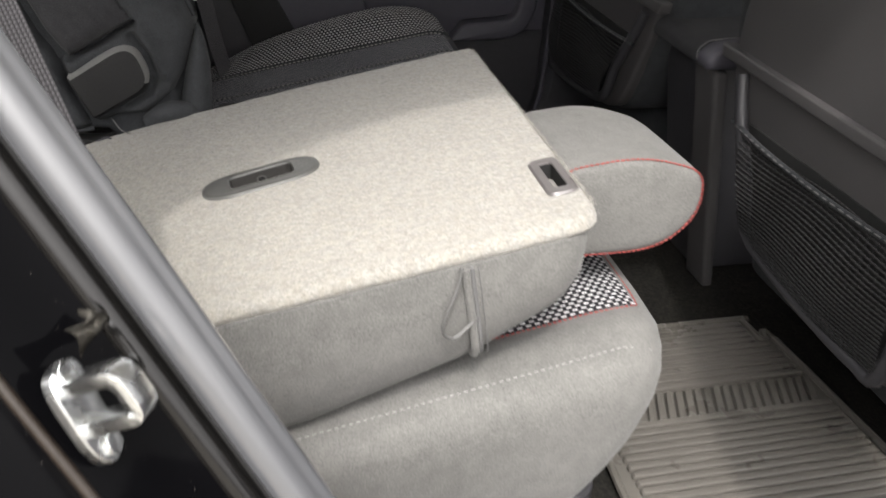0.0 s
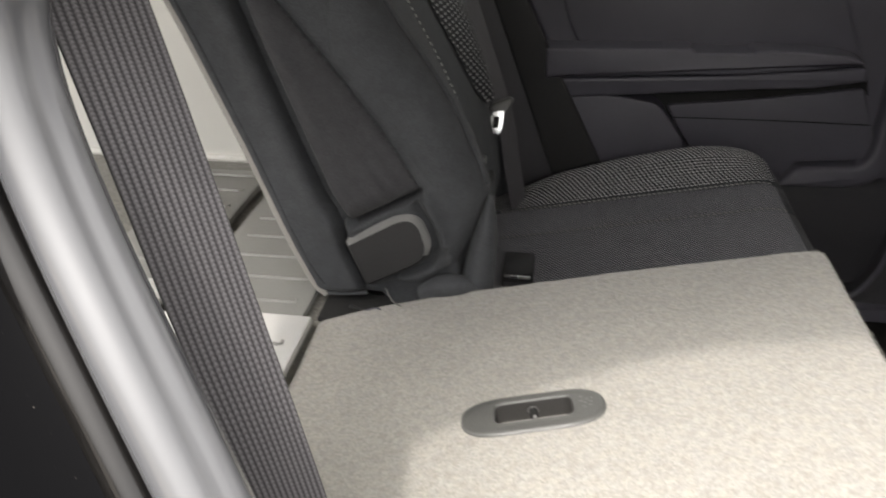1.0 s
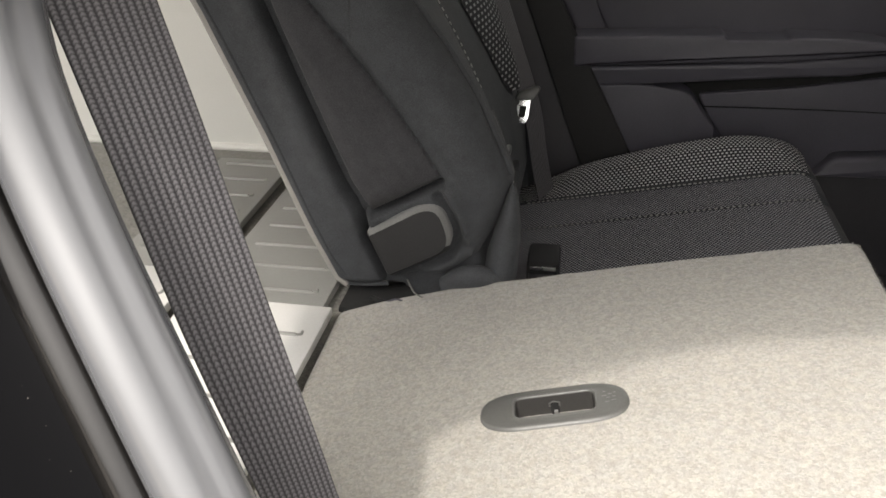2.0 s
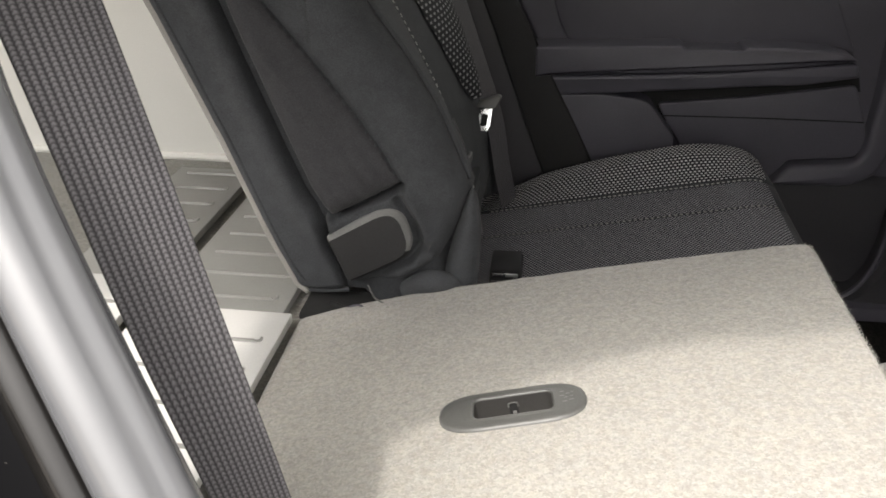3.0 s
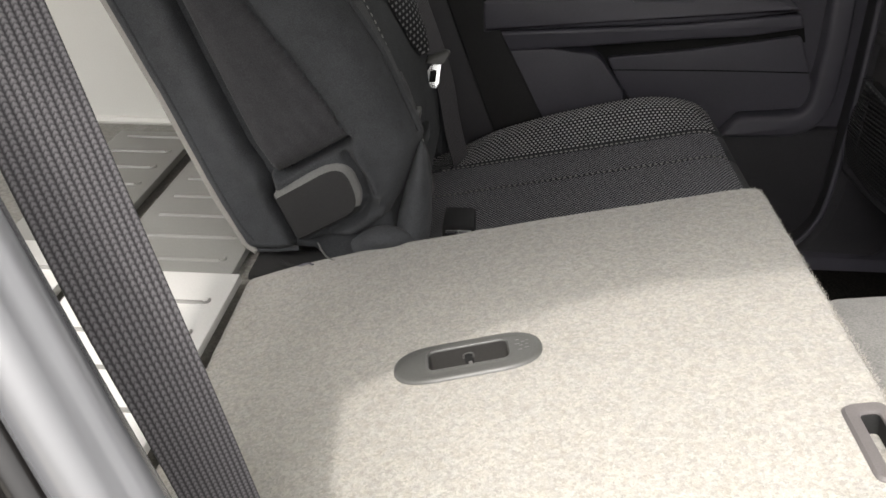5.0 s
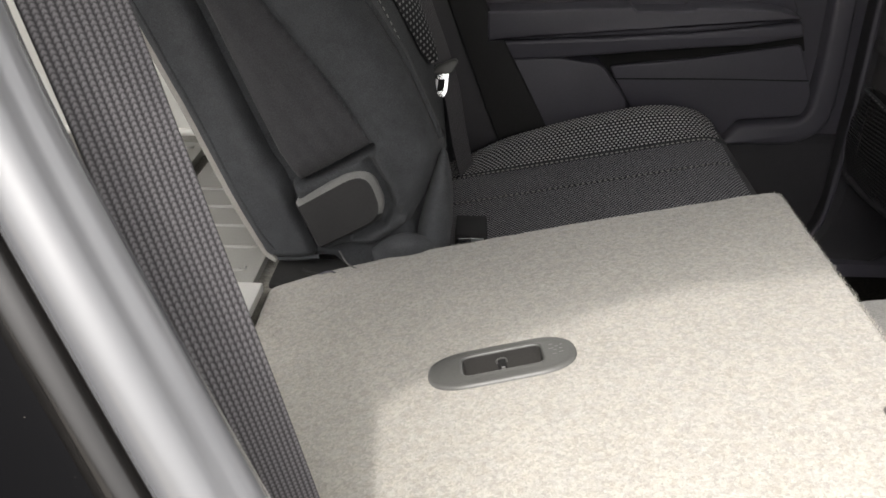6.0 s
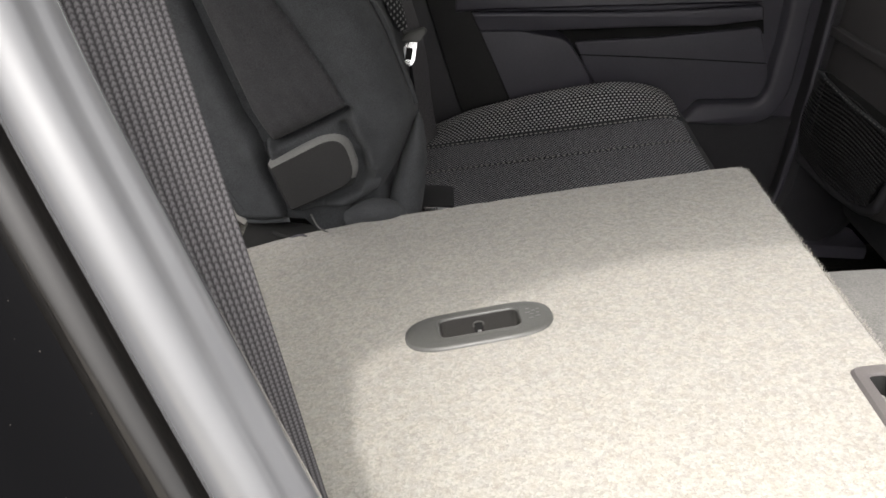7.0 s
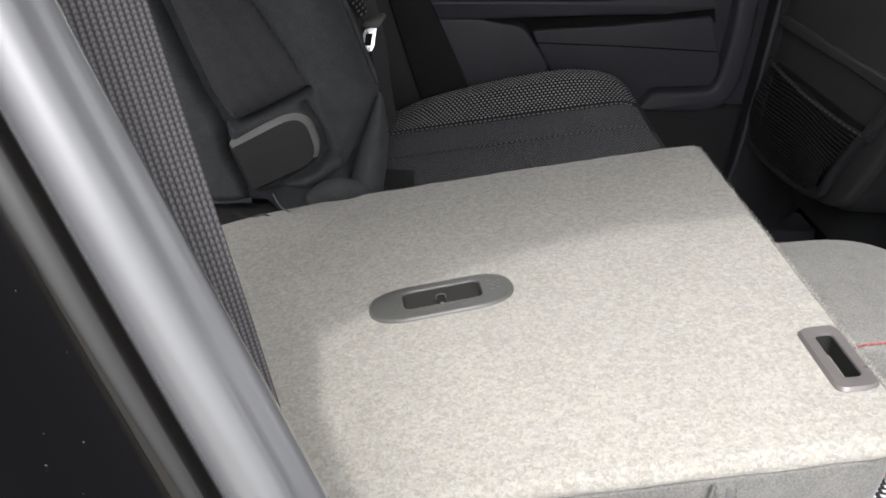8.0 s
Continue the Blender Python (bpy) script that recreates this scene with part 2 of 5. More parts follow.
# ---- builders ----
def part(name, bm, material, parent=None, label="", smooth=True, kind=""):
    me = bpy.data.meshes.new(name)
    bmesh.ops.recalc_face_normals(bm, faces=bm.faces)
    flats = any(f.smooth for f in bm.faces)
    bm.to_mesh(me)
    bm.free()
    if smooth:
        if not flats:
            for p in me.polygons:
                p.use_smooth = True
        me.set_sharp_from_angle(angle=radians(38))
    me.materials.append(M[material])
    ob = new(name, me)
    if parent:
        ob.parent = parent
    return tagged(ob, label=label, kind=kind)


def thing(name, label, category, at=(0, 0, 0), group="", kind=""):
    ob = new(name)
    ob.empty_display_size = 0.02
    return tagged(ob, label, category, group, kind)


def loft(rings, close=True, caps=True, bm=None):
    """A skin over rings of equal length."""
    bm = bm or bmesh.new()
    vs = [[bm.verts.new(p) for p in r] for r in rings]
    n = len(rings[0])
    for a, b in zip(vs, vs[1:]):
        for i in range(n if close else n - 1):
            j = (i + 1) % n
            bm.faces.new((a[i], a[j], b[j], b[i]))
    if caps and close:
        bm.faces.new(vs[0][::-1])
        bm.faces.new(vs[-1])
    return bm


def smooth_line(pts, n):
    """A Catmull-Rom line through pts with n steps a span."""
    pts = [Vector(p) for p in pts]
    p = [2 * pts[0] - pts[1], *pts, 2 * pts[-1] - pts[-2]]
    out = []
    for i in range(1, len(p) - 2):
        a, b, c, d = p[i - 1 : i + 3]
        for k in range(n):
            t = k / n
            out.append(0.5 * (2 * b + (c - a) * t + (2 * a - 5 * b + 4 * c - d) * t * t + (3 * b - a - 3 * c + d) * t**3))
    return out + [pts[-1]]


def axes_along(line):
    out, up = [], None
    for i, p in enumerate(line):
        d = (line[min(i + 1, len(line) - 1)] - line[max(i - 1, 0)]).normalized()
        if up is None:
            up = Vector((0, 0, 1)) if abs(d.z) < 0.9 else Vector((1, 0, 0))
        up = (up - d * up.dot(d)).normalized()
        out.append((p, d, up, d.cross(up)))
    return out


def tube(pts, r, sides=8, n=4, bm=None, taper=None):
    line = smooth_line(pts, n)
    rings = []
    for i, (p, d, u, s) in enumerate(axes_along(line)):
        q = r * (taper(i / (len(line) - 1)) if taper else 1)
        rings.append([p + q * (math.cos(a) * u + math.sin(a) * s) for a in [2 * math.pi * k / sides for k in range(sides)]])
    return loft(rings, bm=bm)


def stitches(pts, length, gap, r, bm=None, n=8, lift=0.0):
    """Short thread ends along a line."""
    bm = bm or bmesh.new()
    line = smooth_line(pts, n)
    dist = [0.0]
    for a, b in zip(line, line[1:]):
        dist.append(dist[-1] + (b - a).length)

    def at(s):
        for i in range(len(dist) - 1):
            if s <= dist[i + 1]:
                k = (s - dist[i]) / max(dist[i + 1] - dist[i], 1e-9)
                return line[i].lerp(line[i + 1], k)
        return line[-1]

    s = 0.0
    while s + length < dist[-1]:
        a, b = at(s), at(s + length)
        d = (b - a).normalized()
        u = Vector((0, 0, 1)) if abs(d.z) < 0.9 else Vector((1, 0, 0))
        u = (u - d * u.dot(d)).normalized()
        w = d.cross(u)
        rings = []
        for f, q in ((0, 0.35), (0.2, 1), (0.8, 1), (1, 0.35)):
            c = a.lerp(b, f)
            rings.append([c + q * r * (math.cos(g) * u + math.sin(g) * w) for g in [math.pi / 3 * k for k in range(6)]])
        loft(rings, bm=bm)
        s += length + gap
    return bm


def box(x0, x1, y0, y1, z0, z1, bevel=0.0, seg=2, bm=None):
    own = bm is None
    bm = bm or bmesh.new()
    v = [bm.verts.new(p) for p in ((x0, y0, z0), (x1, y0, z0), (x1, y1, z0), (x0, y1, z0), (x0, y0, z1), (x1, y0, z1), (x1, y1, z1), (x0, y1, z1))]
    for f in ((3, 2, 1, 0), (4, 5, 6, 7), (0, 1, 5, 4), (1, 2, 6, 5), (2, 3, 7, 6), (3, 0, 4, 7)):
        bm.faces.new([v[i] for i in f])
    if bevel and own:
        bmesh.ops.bevel(bm, geom=bm.edges[:], offset=bevel, segments=seg, affect="EDGES", profile=0.5)
    return bm


def rounded(poly, r, n=4):
    """A polygon with its corners rounded; r one number or one a corner."""
    out, k = [], len(poly)
    for i, p in enumerate(poly):
        p, a, b = Vector(p), Vector(poly[i - 1]), Vector(poly[(i + 1) % k])
        q = r[i] if isinstance(r, (list, tuple)) else r
        if q <= 0:
            out.append(p)
            continue
        da, db = (a - p), (b - p)
        la, lb = min(q, da.length * 0.49), min(q, db.length * 0.49)
        s, e = p + da.normalized() * la, p + db.normalized() * lb
        for j in range(n + 1):
            t = j / n
            out.append((1 - t) ** 2 * s + 2 * t * (1 - t) * p + t * t * e)
    return out


def shrunk(ring, d):
    """A flat ring moved inwards by d along its own normals."""
    n = len(ring)
    area = sum(ring[i].x * ring[(i + 1) % n].y - ring[(i + 1) % n].x * ring[i].y for i in range(n))
    sg = 1 if area > 0 else -1
    out = []
    for i, p in enumerate(ring):
        e, f = (p - ring[i - 1]), (ring[(i + 1) % n] - p)
        if e.length < 1e-7:
            e = f
        if f.length < 1e-7:
            f = e
        e, f = e.normalized(), f.normalized()
        m = Vector((-e.y - f.y, e.x + f.x))
        m = m.normalized() if m.length > 1e-6 else Vector((-e.y, e.x))
        k = max(0.5, m.dot(Vector((-e.y, e.x))))
        out.append(p + sg * d / k * m)
    for _ in range(12):
        for i in range(n):
            j = (i + 1) % n
            if (out[j] - out[i]).dot(ring[j] - ring[i]) < 0:
                out[i] = out[j] = (out[i] + out[j]) / 2
    return out


def plate_rings(poly, f0, f1, edge, r, n, dome):
    """Rings of a plate: its outline at f1, a softened rim, and the face at f0, domed by dome."""
    ring = rounded([Vector(p) for p in poly], r, n) if r else [Vector(p) for p in poly]
    s = 1 if f1 > f0 else -1
    rings = [(ring, f1)]
    if edge:
        rings += [(ring, f0 + s * edge)] + [(shrunk(ring, edge * (1 - math.cos(a))), f0 + s * edge * (1 - math.sin(a))) for a in (0.35, 0.75, 1.15, math.pi / 2)]
    else:
        rings.append((ring, f0))
    last = rings[-1][0]
    if dome:
        c = sum(last, Vector((0, 0))) / len(last)
        for q in (0.97, 0.8, 0.5, 0.2):
            rings.append(([c + (p - c) * q for p in last], f0 - s * dome * (1 - q * q)))
    return rings


def plate(rings):
    bm = loft(rings)
    bmesh.ops.remove_doubles(bm, verts=bm.verts[:], dist=2e-5)
    for f in bm.faces:
        f.smooth = len(f.verts) <= 4
    bmesh.ops.triangulate(bm, faces=[f for f in bm.faces if len(f.verts) > 4], ngon_method="EAR_CLIP")
    return bm


def plate_y(poly, y0, y1, edge=0.0, r=0.0, n=4, dome=0.0):
    """A plate with an outline in x and z, from y0 (its face) to y1."""
    return plate([[(p.x, y, p.y) for p in ring] for ring, y in plate_rings(poly, y0, y1, edge, r, n, dome)])


def plate_x(poly, x0, x1, edge=0.0, r=0.0, n=4, dome=0.0):
    """As plate_y, with an outline in y and z and its face at x0."""
    return plate([[(x, p.x, p.y) for p in ring] for ring, x in plate_rings(poly, x0, x1, edge, r, n, dome)])


def plate_z(poly, z0, z1, edge=0.0, r=0.0, n=4, dome=0.0):
    """As plate_y, with an outline in x and y, from z0 up to its face at z1."""
    return plate([[(p.x, p.y, z) for p in ring] for ring, z in plate_rings(poly, z1, z0, edge, r, n, dome)])


def tilt_fold(bm):
    """Lays a mesh built flat at z = 0 onto the slope of the folded seatback."""
    for v in bm.verts:
        v.co = Vector((v.co.x - 0.196 * v.co.z, v.co.y, 0.617 + 0.2 * v.co.x + 0.98 * v.co.z))
    return bm


# ---- shell of the car ----
def ground():
    bm = bmesh.new()
    s = 400
    bm.faces.new([bm.verts.new(p) for p in ((-s, -s, -0.25), (s, -s, -0.25), (s, s, -0.25), (-s, s, -0.25))])
    tagged(part("ground", bm, "ground"), "pale concrete ground outside the car", "ground", kind="structure")


ground()
tagged(part("floor", box(-0.45, 1.9, -0.62, 0.78, 0.06, 0.12, 0.01), "floor_carpet"), "black carpeted car floor", "floor", kind="structure")
tagged(part("cargo_floor", box(-1.62, -0.52, -0.62, 0.78, 0.42, 0.497, 0.004), "cargo_carpet"), "grey-brown carpeted cargo floor", "floor", kind="structure")
tagged(part("ceiling", box(-1.60, 1.2, -0.50, 0.70, 1.22, 1.25, 0.01), "headliner"), "pale fabric headliner under the roof", "ceiling", kind="structure")

SEAL = [(0.45, -0.765, 0.235), (0.2, -0.77, 0.24), (-0.02, -0.768, 0.262), (-0.13, -0.765, 0.315), (-0.205, -0.747, 0.40), (-0.263, -0.711, 0.50), (-0.321, -0.675, 0.60),
        (-0.378, -0.639, 0.70), (-0.436, -0.603, 0.80), (-0.487, -0.569, 0.89), (-0.505, -0.556, 0.95), (-0.497, -0.553, 0.99), (-0.455, -0.55, 1.04), (-0.372, -0.535, 1.105),
        (-0.25, -0.515, 1.158), (-0.15, -0.515, 1.175), (0.15, -0.51, 1.19), (0.40, -0.51, 1.19)]


def weather_seal():
    ob = thing("door_seal", "grey rubber weather seal along the rear door opening", "door seal")
    line = smooth_line(SEAL, 6)
    rings = []
    for i, p in enumerate(line):
        d = (line[min(i + 1, len(line) - 1)] - line[max(i - 1, 0)]).normalized()
        out = (Vector((0, -1, 0)) - d * d.dot(Vector((0, -1, 0)))).normalized()
        side = d.cross(out)
        ring = []
        for k in range(36):
            a = 2 * math.pi * k / 36
            q = math.degrees(a) if a < math.pi else math.degrees(a) - 360
            r = 0.0165 * (1 + 0.10 * math.cos(2 * a + 0.6)) - 0.0015 * math.exp(-(((q - 62) / 18) ** 2)) + 0.0011 * math.exp(-(((q - 100) / 18) ** 2))
            ring.append(p + r * (math.cos(a) * out + math.sin(a) * side))
        rings.append(ring)
    part("bulb", loft(rings), "seal", ob)
    part("carrier", tube([p + Vector((-0.010, 0.006, -0.006)) for p in (Vector(q) for q in SEAL)], 0.011, 8, 6), "dark", ob, "black rubber carrier strip")
    return ob


weather_seal()


JAMB = [(0.004, 0.030, 0), (0.010, 0.008, 0), (0.017, 0.000, 0), (0.026, -0.003, 0), (0.037, -0.010, 0), (0.050, -0.024, 0), (0.064, -0.044, 0), (0.076, -0.060, 0), (0.082, -0.063, 0), (0.092, -0.066, 0), (0.110, -0.078, 0), (0.135, -0.099, 0), (0.17, -0.128, 0), (0.21, -0.150, 0), (0.28, -0.170, 0), (0.46, -0.182, 0)]


def jamb():
    """Painted door jamb: a skin that runs outwards from the seal, then back along the quarter panel."""
    line = smooth_line(SEAL[3:11], 8)
    rings = []
    for i, p in enumerate(line):
        d = (line[min(i + 1, len(line) - 1)] - line[max(i - 1, 0)]).normalized()
        back = Vector((-d.z, 0, d.x)) if d.z > 0 else Vector((d.z, 0, -d.x))
        row = []
        for q in smooth_line(JAMB, 4):
            row.append(p + back * q.x + Vector((0, q.y, 0)))
        rings.append(row)
    bm = loft(rings, close=False, caps=False)
    return bm


body = thing("car_body", "glossy black painted car body round the door opening", "car body")
part("door_jamb", jamb(), "paint", body)


def jamb_bead(offsets, r):
    """A bead along the jamb, for its rolled edge and for streaks reflected in the paint."""
    line = smooth_line(SEAL[3:11], 5)
    pts = []
    for i, p in enumerate(line):
        d = (line[min(i + 1, len(line) - 1)] - line[max(i - 1, 0)]).normalized()
        pts.append(p + Vector((-d.z, 0, d.x)) * offsets[0] + Vector((0, offsets[1], 0)))
    return tube(pts, r, 24, 1)


part("roll", jamb_bead((0.0330, 0.0010), 0.0120), "paint_gloss", body)
# two brown beads added as painted reflection streaks
part("hem", jamb_bead((0.0790, -0.0620), 0.0036), "paint_streak", body)
part("hem", jamb_bead((0.1300, -0.0940), 0.0075), "paint_streak", body)
part("quarter_panel", plate_y([(-0.30, -0.05), (-0.36, 0.45), (-0.62, 0.80), (-1.35, 0.80), (-1.35, -0.05)], -0.80, -0.76, 0.01), "paint", body)
part("roof_skin", box(-1.66, 1.3, -0.52, 0.72, 1.255, 1.275, 0.008), "paint", body)


def roof_rail():
    """The roof side above the door opening, from the seal up to the roof's edge."""
    line = smooth_line(SEAL[10:], 5)
    rings = []
    for p in line:
        rings.append([p + Vector((-0.004, 0.045, 0.0)), p + Vector((-0.006, 0.0, 0.014)), p + Vector((-0.012, -0.035, 0.03)), p + Vector((-0.02, -0.03, 0.07)), Vector((p.x - 0.05, -0.52, 1.27)), Vector((p.x - 0.05, -0.42, 1.24))])
    return loft(rings, close=False, caps=False)


part("roof_rail", roof_rail(), "paint", body)
part("c_pillar", plate_y([(-0.52, 0.78), (-0.53, 1.02), (-0.46, 1.10), (-0.40, 1.20), (-0.37, 1.268), (-0.715, 1.268), (-0.650, 1.0), (-0.605, 0.78)], -0.625, -0.54, 0.02), "plastic", body)
part("rear_roof_rail", box(-1.64, -0.5, -0.535, -0.49, 1.262, 1.29, 0.01), "paint", body)
part("rear_pillar", box(-1.66, -1.36, -0.74, -0.60, 0.78, 1.262, 0.02), "paint", body)
# tailgate is out of view; put up so more light enters the cargo area
tg = part("tailgate", box(-2.50, -1.66, -0.70, 0.84, 1.46, 1.54, 0.02), "paint", body, "unseen tailgate, raised to let light in")
part("tailgate_trim", box(-2.46, -1.70, -0.62, 0.76, 1.452, 1.459, 0.003), "trim_pale", tg)
for y in (-0.66, 0.76):
    part("gas_strut", tube([(-1.62, y, 1.0), (-1.80, y, 1.22), (-2.0, y, 1.452)], 0.010, 10, 3), "paint", tg)
part("rear_bumper", box(-1.74, -1.63, -0.74, 0.86, 0.12, 0.45, 0.03), "paint", body)
part("far_body_side", plate_y([(-1.35, -0.05), (-1.35, 0.86), (1.9, 0.86), (1.9, -0.05)], 0.88, 0.92), "paint", body)
part("sill", box(-0.25, 1.2, -0.80, -0.60, 0.02, 0.225, 0.02), "paint", body)
dr = part("open_door", box(0.50, 0.58, -1.75, -0.80, 0.0, 0.86, 0.02), "plastic", body, "open rear door swung outwards")
part("door_trim_strip", box(0.488, 0.502, -1.70, -0.86, 0.60, 0.66, 0.006), "plastic_grey", dr)
part("door_frame", box(0.52, 0.56, -1.72, -1.66, 0.86, 1.15, 0.01), "paint", dr)
part("dashboard", box(1.25, 1.9, -0.60, 0.78, 0.15, 0.80, 0.05), "plastic", body)
part("near_b_pillar", loft([[(x, -0.76, z), (x, -0.68, z), (x + 0.03, -0.655, z), (0.40, -0.655, z), (0.43, -0.70, z), (0.42, -0.76, z)] for x, z in ((0.385, 0.18), (0.345, 0.28), (0.275, 0.42), (0.225, 0.58), (0.215, 0.75), (0.225, 1.0), (0.235, 1.21))]), "plastic", body)

# striker on the jamb
def striker():
    """Zinc-plated striker: a bolted plate with a thick loop standing on it."""
    n = Vector((0.86, -0.28, 0.43)).normalized()
    d = Vector((0.475, -0.298, -0.827))
    u = (d - n * d.dot(n)).normalized()
    v = n.cross(u)
    m = Matrix.Translation((-0.407, -0.704, 0.648)) @ Matrix((u, v, n)).transposed().to_4x4()
    st = part("striker", plate_z([(-0.031, -0.010), (-0.020, -0.0150), (0.020, -0.0140), (0.034, -0.006), (0.035, 0.006), (0.020, 0.0135), (-0.022, 0.0150), (-0.031, 0.010)], -0.004, 0.003, 0.0015, 0.012), "steel", body, "bare zinc-plated door striker")
    st.matrix_world = m
    sec = [(-0.0072, -0.0046), (0.0072, -0.0046), (0.0072, 0.0046), (-0.0072, 0.0046)]
    path = rounded([Vector(p) for p in ((-0.019, 0.0), (-0.019, 0.038), (0.0075, 0.041), (0.0075, 0.0))], [0, 0.007, 0.007, 0], 3)
    rings = []
    for i, p in enumerate(path):
        t = (path[min(i + 1, len(path) - 1)] - path[max(i - 1, 0)]).normalized()
        q = Vector((-t.y, t.x))
        rings.append([(p.x + q.x * b, a * (1 + 0.25 * p.y / 0.042) - 0.004, p.y + q.y * b) for a, b in sec])
    bm = loft(rings)
    bmesh.ops.bevel(bm, geom=bm.edges[:], offset=0.0011, segments=2, affect="EDGES", profile=0.5)
    part("striker_loop", bm, "steel", st)
    for x, y in ((0.0235, 0.001), (-0.026, -0.002)):
        part("bolt", plate_z([(x + 0.0075 * math.cos(g), y + 0.0075 * math.sin(g)) for g in [math.pi / 3 * k for k in range(6)]], 0.002, 0.007, 0.001), "steel", st)
    # folded sheet lip above the striker
    rows = []
    for k in range(13):
        f = k / 12
        w = 0.0085 * (1 - 0.55 * math.sin(math.pi * f)) + 0.001
        rows.append([(-0.017 + 0.034 * f + 0.003 * math.sin(5 * f), j * w / 3, 0.004 * math.sin(math.pi * f) - 0.0012 * j * j * (0.4 + f) + 0.0015 * math.sin(9 * f + j)) for j in range(-3, 4)])
    bm = loft(rows, close=False, caps=False)
    bmesh.ops.solidify(bm, geom=bm.faces[:], thickness=0.0012)
    lip = part("folded_tab", bm, "bent_tab", body, "bent bare metal tab")
    lip.matrix_world = Matrix.Translation((-0.398, -0.680, 0.687)) @ Matrix((v, -u, n)).transposed().to_4x4()


striker()

# ---- folded seatback ----
fold = thing("folded_seatback", "folded rear seatback with grey felt back and dark cloth sides", "seatback")


def fold_thick(x):
    return float(np.interp(x, [-0.56, -0.276, -0.108, -0.02, 0.0], [0.188, 0.182, 0.148, 0.112, 0.10]))


def bezel_outline(grow=0.0):
    """Outline of the handle bezel on the carpet, turned a little."""
    cx, cy, a = -0.298, -0.2445, 0.11
    out = []
    for p in shrunk(rounded([Vector(p) for p in ((-0.063, -0.0275), (0.062, -0.0275), (0.062, 0.0225), (-0.063, 0.0225))], 0.036, 7), -grow):
        out.append(Vector((cx + p.x * math.cos(a) - p.y * math.sin(a), cy + p.x * math.sin(a) + p.y * math.cos(a))))
    return out


def fold_carpet():
    ring = rounded([Vector(p) for p in ((0.0, -0.478), (0.004, 0.008), (-0.20, 0.003), (-0.40, -0.010), (-0.49, -0.024), (-0.556, -0.046), (-0.545, -0.478))], [0.03, 0.02, 0, 0, 0.02, 0.012, 0.02], 5)
    big = []
    n = len(ring)
    for i in range(n):
        a, b = ring[i], ring[(i + 1) % n]
        k = max(1, int((b - a).length / 0.02))
        big += [a.lerp(b, j / k) for j in range(k)]
    steps = [(0.002, -0.016), (-0.001, -0.012), (-0.001, -0.008), (0.001, -0.004), (0.0035, -0.001), (0.005, 0.0002), (0.0065, 0.0008)]
    rings = []
    for d, z in steps:
        row = []
        for p in shrunk(big, d):
            w = 0.0012 * noise.noise(Vector((p.x * 38, p.y * 38, z * 60)))
            row.append((p.x + w, p.y + w, z + 0.6 * w))
        rings.append(row)
    bm = loft(rings, caps=False)
    bm.verts.ensure_lookup_table()
    low, top = bm.verts[: len(big)], bm.verts[6 * len(big) : 7 * len(big)]
    loops = [list(top)]
    for hole in (bezel_outline(-0.004), [Vector(p) for p in rounded([Vector(q) for q in ((-0.0290, -0.4200), (-0.0090, -0.4200), (-0.0090, -0.3630), (-0.0290, -0.3630))], 0.004)]):
        loops.append([bm.verts.new((p.x, p.y, 0.0008)) for p in hole])
    edges = []
    for lp in loops:
        for u, v in zip(lp, lp[1:] + lp[:1]):
            edges.append(bm.edges.get((u, v)) or bm.edges.new((u, v)))
    bmesh.ops.triangle_fill(bm, use_beauty=True, use_dissolve=False, edges=edges)
    bm.faces.new(low)
    return tilt_fold(bm)


part("carpet_back", fold_carpet(), "carpet", fold, "light grey felt carpet")


def fold_cover():
    """Cloth body under the carpet: sections along x, with a bulging near side."""
    rings = []
    for x in list(np.linspace(-0.54, -0.03, 18)) + [-0.018, -0.009, -0.004]:
        t = fold_thick(x)
        top = 0.617 + 0.2 * x - 0.013
        bot = top - t + 0.013
        q = float(np.interp(x, [-0.03, -0.018, -0.009, -0.004], [0.0, 0.004, 0.012, 0.022]))
        far = float(np.interp(x, [-0.55, -0.4, 0.0], [-0.05, -0.015, 0.0])) - 0.004
        sec = [(far - q, top - q), (far - q * 0.5, top - 0.02), (far + 0.004 - q, (top + bot) / 2), (far - 0.004 - q, bot + 0.03 + q), (far - 0.03, bot + q * 1.5), (-0.42, bot + q * 1.5),
               (-0.455, bot + 0.008 + q), (-0.472 + q, bot + 0.03 + q), (-0.480 + q, bot + 0.4 * t), (-0.481 + q, bot + 0.62 * t), (-0.4805 + q, top - 0.016), (-0.479 + q, top - 0.003), (-0.466 + q, top)]
        sec = [(far - 0.03, top - 0.024 - q), *sec, (-0.44, top - 0.024 - q)]
        rings.append([(x, y, z) for y, z in sec])
    return loft(rings)


